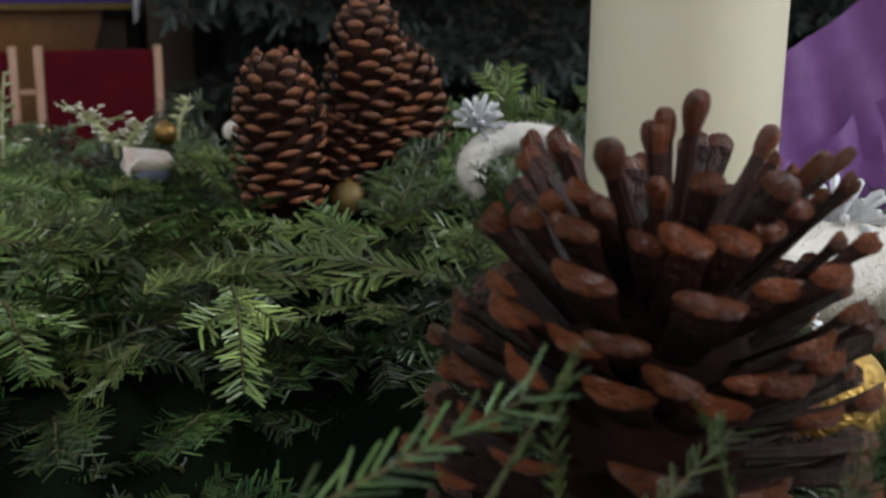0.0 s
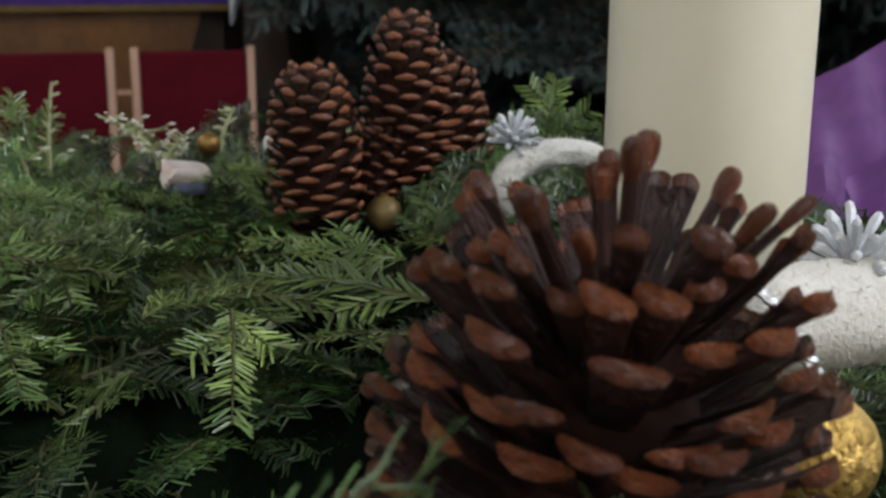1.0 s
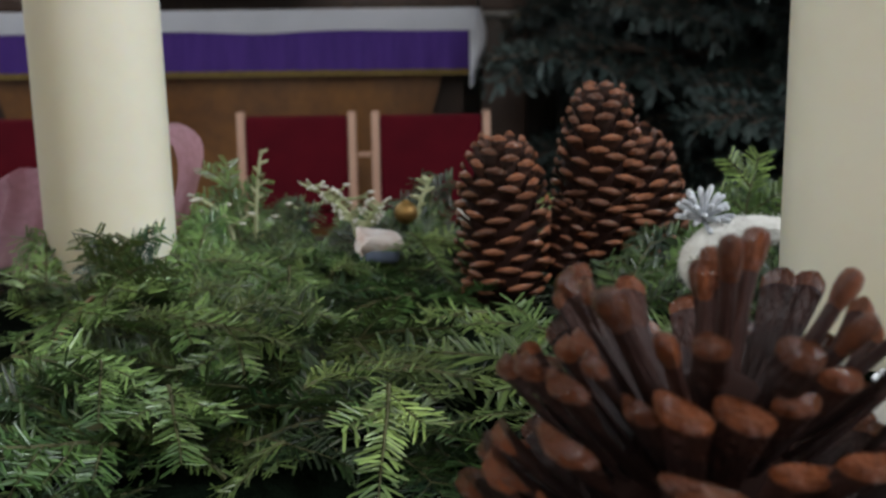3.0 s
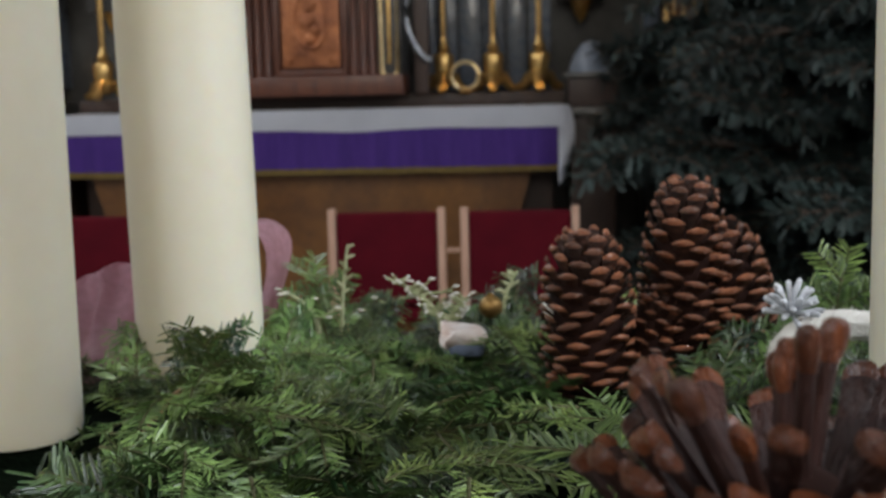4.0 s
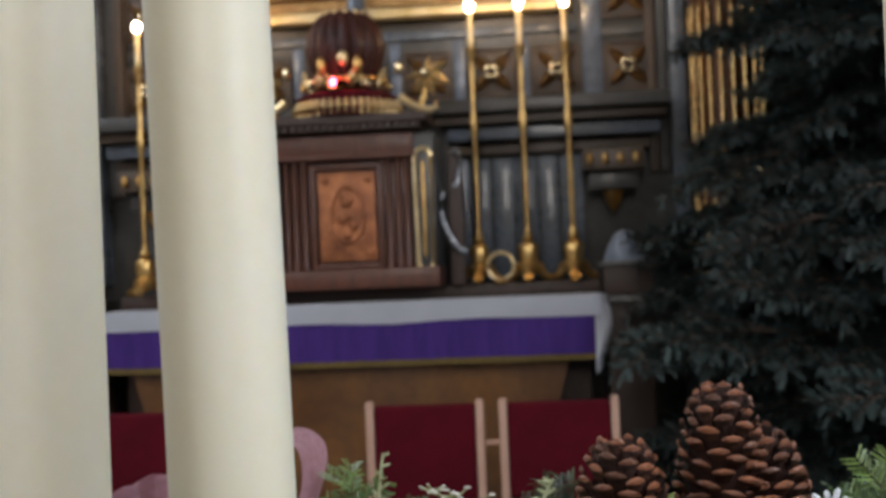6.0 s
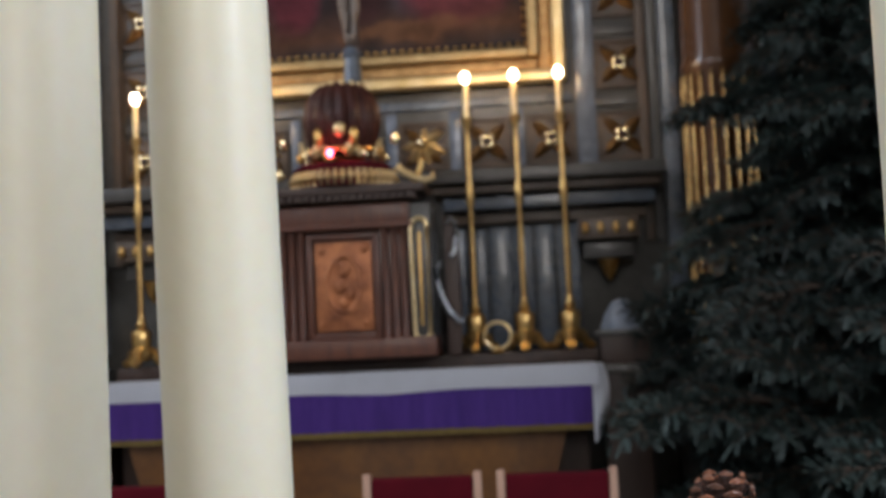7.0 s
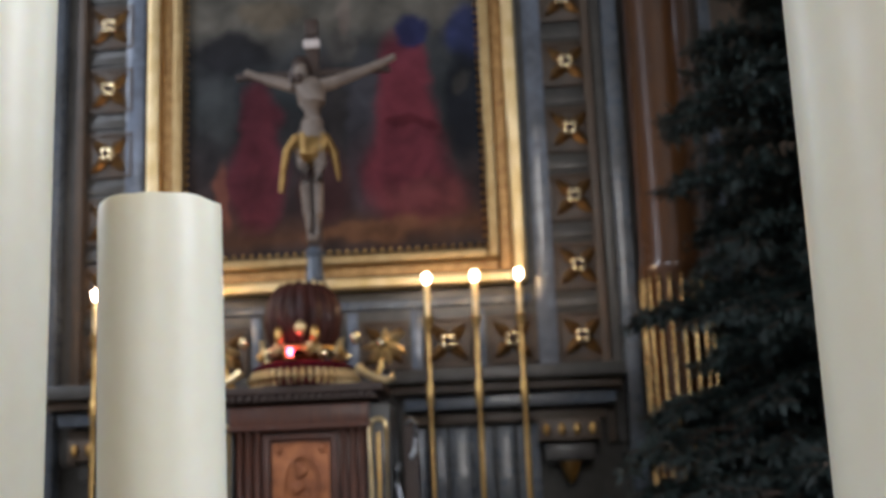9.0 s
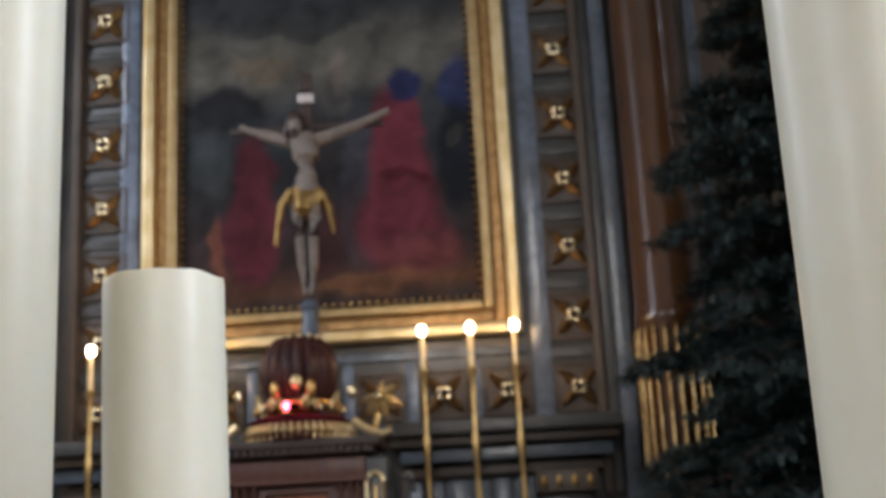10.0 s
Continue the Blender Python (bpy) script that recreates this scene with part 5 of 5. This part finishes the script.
# woollen rolls with cord, stars and baubles
def wool_roll(points, r, label, seed, N=40):
    """A fluffy roll along the points."""
    rnd = random.Random(seed)
    pts = [Vector(p) for p in points]
    mid = sum(pts, Vector()) / len(pts)
    root = thing("wool_roll", mid, label, "wool roll", "woollen rolls of the wreath")
    K = 20

    def spine(t):
        u = min(max(t, 0.0), 1.0) * (len(pts) - 1)
        i = min(int(u), len(pts) - 2)
        f = u - i
        p0, p1, p2, p3 = pts[max(i - 1, 0)], pts[i], pts[i + 1], pts[min(i + 2, len(pts) - 1)]
        return 0.5 * (2 * p1 + (p2 - p0) * f + (2 * p0 - 5 * p1 + 4 * p2 - p3) * f * f + (3 * p1 - p0 - 3 * p2 + p3) * f ** 3)

    def axes(t):
        d = (spine(t + 0.01) - spine(t - 0.01)).normalized()
        e = d.cross(Vector((0, 1, 0))).normalized()
        return e, e.cross(d)

    def at(t, ang):
        s = 2 * t - 1
        cap = max(0.0, 1 - abs(s) ** 8) ** 0.5
        rr = r * (0.08 + 0.92 * cap) * (1 + 0.16 * noise.noise((t * 7 + seed, math.cos(ang) * 1.5, math.sin(ang) * 1.5)) + 0.07 * noise.noise((t * 30, math.cos(ang) * 5, math.sin(ang) * 5 + seed)))
        e, f = axes(t)
        return spine(t) - mid + e * (rr * math.cos(ang)) + f * (rr * math.sin(ang))
    bm = bmesh.new()
    rows = [[bm.verts.new(at(i / N, 2 * math.pi * k / K)) for k in range(K)] for i in range(N + 1)]
    for u, v in zip(rows, rows[1:]):
        for k in range(K):
            bm.faces.new((u[k], u[(k + 1) % K], v[(k + 1) % K], v[k]))
    bm.faces.new(rows[0][::-1])
    bm.faces.new(rows[-1])
    part("wool_body", bm, M_FUR, root)
    verts, faces = [], []
    for i in range(2200):
        t, ang = rnd.uniform(0.01, 0.99), rnd.uniform(0, 6.283)
        p = at(t, ang)
        e, f = axes(t)
        nrm = e * math.cos(ang) + f * math.sin(ang)
        d = (nrm * 0.45 + Vector((rnd.uniform(-1, 1), rnd.uniform(-1, 1), rnd.uniform(-1, 1)))).normalized()
        e = d.cross(nrm).normalized() * 0.0003
        i0 = len(verts)
        verts += [tuple(p - e), tuple(p + e), tuple(p + d * rnd.uniform(0.002, 0.005))]
        faces.append((i0, i0 + 1, i0 + 2))
    me = bpy.data.meshes.new("fuzz")
    me.from_pydata(verts, [], faces)
    me.materials.append(M_FUR)
    part("fuzz", me, None, root)
    return root


ROLL = wool_roll(((0.262, 0.372, 1.140), (0.328, 0.383, 1.138), (0.395, 0.394, 1.133), (0.46, 0.405, 1.128)), 0.022, "fluffy white woollen roll tied with silver cord", 2)
wool_roll(((0.281, 0.760, 1.094), (0.272, 0.762, 1.110), (0.279, 0.766, 1.124), (0.296, 0.772, 1.131), (0.318, 0.778, 1.132), (0.340, 0.784, 1.128), (0.354, 0.788, 1.114), (0.352, 0.790, 1.098)), 0.0098, "white woollen roll bent into an arch", 5, 64)


def twisted_cord(root):
    pts = [Vector(p) for p in ((0.258, 0.360, 1.164), (0.266, 0.352, 1.163), (0.275, 0.345, 1.155), (0.282, 0.340, 1.142), (0.288, 0.337, 1.129), (0.293, 0.335, 1.116))]
    fine = []
    for a, b in zip(pts, pts[1:]):
        fine += [a.lerp(b, k / 16) - root.location for k in range(16)]
    for ph in range(2):
        path = []
        for i, p in enumerate(fine):
            an = i * 0.62 + ph * math.pi
            path.append(p + Vector((0.0016 * math.cos(an), 0.0016 * math.sin(an) * 0.6, 0.0012 * math.sin(an))))
        part("cord_strand", tube(path, 0.0018, 6), M_SILVER, root, "twisted silver cord")


twisted_cord(ROLL)


def star_flower(x, y, z, s, tilt, yaw):
    root = thing("silver_star", (x, y, z), "frosted silver star flower ornament", "ornament", "silver stars of the wreath")
    root.rotation_euler = (radians(tilt), 0, radians(yaw))
    for k in range(26):
        a = k * 2.39996
        e = 0.15 + 1.0 * k / 26
        rad = 1.05 - 0.5 * k / 26
        c_, s_ = math.cos(a) * rad, math.sin(a) * rad
        bm = tube([(0, 0, 0), (s * 0.45 * c_, s * 0.45 * s_, s * 0.5 * e), (s * 0.78 * c_, s * 0.78 * s_, s * 0.85 * e), (s * 0.98 * c_, s * 0.98 * s_, s * 0.95 * e), (s * 1.02 * c_, s * 1.02 * s_, s * e)], [s * 0.05, s * 0.07, s * 0.105, s * 0.085, s * 0.02], 6)
        part("petal", bm, M_FROST, root)
    part("heart", ball((0, 0, s * 0.12), s * 0.16), M_FROST, root)


star_flower(0.278, 0.765, 1.142, 0.020, 25, 0)
star_flower(0.330, 0.395, 1.152, 0.024, 10, 30)


def bauble(x, y, z, r, m, label):
    root = thing("bauble", (x, y, z), label, "bauble", "baubles of the wreath")
    part("ball", ball((0, 0, 0), r, sub=3), m, root)
    part("cap", lathe([(r * 0.25, r * 0.94), (r * 0.25, r * 1.1), (0, r * 1.12)], 12), M_GOLD, root)


bauble(0.264, 0.290, 1.122, 0.021, M_BAUBLE, "glittering gold bauble behind the large cone")
bauble(0.200, 0.843, 1.078, 0.0135, M_DULLGOLD, "matt gold bauble beside a tall cone")
bauble(0.074, 0.985, 1.109, 0.010, M_OLDGOLD, "small gold bauble among white buds")
bauble(0.125, 0.93, 1.118, 0.009, M_FUR, "small white ball beside a tall cone")


def dish():
    root = thing("ceramic_ornament", (0.054, 0.905, 1.083), "small white ceramic ornament with a blue-grey underside", "ornament")
    root.rotation_euler = (0.05, 0.06, 0.2)
    lo = box((0, 0, 0.010), (0.031, 0.026, 0.013), 0.006, seg=3)
    up = box((0, 0, 0.019), (0.036, 0.030, 0.013), 0.006, seg=4)
    for v in up.verts:
        v.co += Vector((noise.noise(v.co * 90), noise.noise(v.co * 90 + Vector((5, 0, 0))), noise.noise(v.co * 90 + Vector((0, 5, 0))))) * 0.009
    part("foot", lo, M_BLUEFOOT, root, "blue-grey underside")
    part("top", up, M_CERAM, root, "white crusted top")


dish()


def bud_spray(x, y, z, h, seed, lean, kind):
    rnd = random.Random(seed)
    label = {"stem": "pale dried stem with short stubby side leaves", "cluster": "dried twig crowded with small white flowers", "grass": "frosted pale twig lying on the fir"}[kind]
    root = thing("dried_spray", (x, y, z), label, "dried flower", "dried sprays of the wreath")
    pts = [Vector((lean * h * t * t, 0.1 * h * t, h * t * (1 - 0.25 * abs(lean) * t))) for t in [k / 6 for k in range(7)]]
    part("stalk", tube(pts, [0.0022, 0.0021, 0.002, 0.0018, 0.0017, 0.0015, 0.0012], 6), M_PALETWIG, root)
    n = {"stem": 9, "cluster": 44, "grass": 8}[kind]
    for k in range(n):
        t = 0.25 + 0.75 * (k + rnd.random() * 0.6) / n
        i = min(5, int(t * 6))
        p = pts[i].lerp(pts[i + 1], min(1, t * 6 - i))
        d = Vector((rnd.choice((-1, 1)) * rnd.uniform(0.5, 1), rnd.uniform(-0.6, 0.3), rnd.uniform(0.1, 0.7))).normalized()
        ln = rnd.uniform(0.007, 0.012) if kind != "grass" else rnd.uniform(0.012, 0.022)
        e = p + d * ln
        part("side_twig", tube([p, p.lerp(e, 0.6), e], [0.0012, 0.0016 if kind == "stem" else 0.0009, 0.0006], 5), M_PALETWIG, root)
        if kind == "cluster":
            part("flower", ball(e, rnd.uniform(0.0009, 0.0019), sub=1, squash=(rnd.uniform(0.8, 1.5), 1, rnd.uniform(0.5, 0.9))), M_BUD, root)
        elif kind == "grass":
            part("leaflet", ball(e, 0.0016, sub=1, squash=(2.4, 0.7, 0.8)), M_BUD, root)


bud_spray(-0.058, 1.016, 1.080, 0.080, 1, 0.08, "stem")
bud_spray(0.034, 0.955, 1.095, 0.050, 2, -0.75, "cluster")
bud_spray(0.040, 0.950, 1.095, 0.030, 3, 0.5, "cluster")
bud_spray(-0.030, 0.985, 1.095, 0.045, 4, 1.6, "grass")
bud_spray(-0.070, 0.970, 1.090, 0.040, 5, -0.6, "grass")
bud_spray(0.084, 0.985, 1.100, 0.042, 6, 0.3, "stem")


def tulle(name, label, m, fn, rows=26, cols=34):
    bm = sheet(rows, cols, fn, 0)
    ob = part(name, bm, m)
    ob.data.polygons.foreach_set("use_smooth", [True] * len(ob.data.polygons))
    return tagged(ob, label, "ribbon", "organza bows of the wreath")


def pink_loop(u, v):
    a = 2 * math.pi * u
    w = 0.5 - 0.5 * math.cos(a)
    return Vector((-0.139 + (0.027 + 0.005 * v) * math.sin(a) * (0.35 + 0.65 * w) + 0.008 * w + 0.013 * (v - 1), 1.03 + 0.045 * v + 0.006 * math.sin(a + 3 * v), 1.080 + (0.088 + 0.010 * v) * w + 0.003 * math.sin(9 * v + 3 * a)))


def pink_heap(u, v):
    x = -0.37 + 0.19 * v
    hgt = 0.10 * math.sin(math.pi * min(1, 0.30 + 0.62 * (1 - v))) + 0.016 * noise.noise((v * 9, u * 4, 3))
    return Vector((x + 0.012 * noise.noise((v * 6, u * 6, 8)), 0.985 + 0.10 * u + 0.02 * noise.noise((v * 8, u * 5, 1)), 1.045 + hgt * math.sin(math.pi * min(1, u * 1.1))))


def violet_sheet(u, v):
    x = 0.505 + 0.30 * v
    top = 1.128 + 0.185 * v + 0.004 * math.sin(11 * v)
    fold = 0.010 * math.sin(17 * v + 3 * u) + 0.006 * math.sin(41 * v - 5 * u)
    return Vector((x + 0.05 * u * (v - 0.3), 0.885 + fold * (0.3 + u) - 0.05 * u, top + (1.035 - top) * u))


def violet_tail(u, v):
    x = 0.575 + 0.22 * v
    top = 1.085 + 0.13 * v
    return Vector((x + 0.006 * math.sin(7 * u), 0.855 + 0.008 * math.sin(23 * v + 2 * u) - 0.04 * u, top + (1.03 - top) * u))


tulle("organza_ribbon", "translucent pink organza ribbon loop behind a candle", M_PINK, pink_loop)
tulle("organza_ribbon", "gathered translucent pink organza behind two candles", M_PINK, pink_heap)
tulle("organza_ribbon", "violet organza ribbon standing at the wreath's edge", M_VIOLET, violet_sheet)
tulle("organza_ribbon", "violet organza ribbon end folded before another", M_VIOLET, violet_tail)
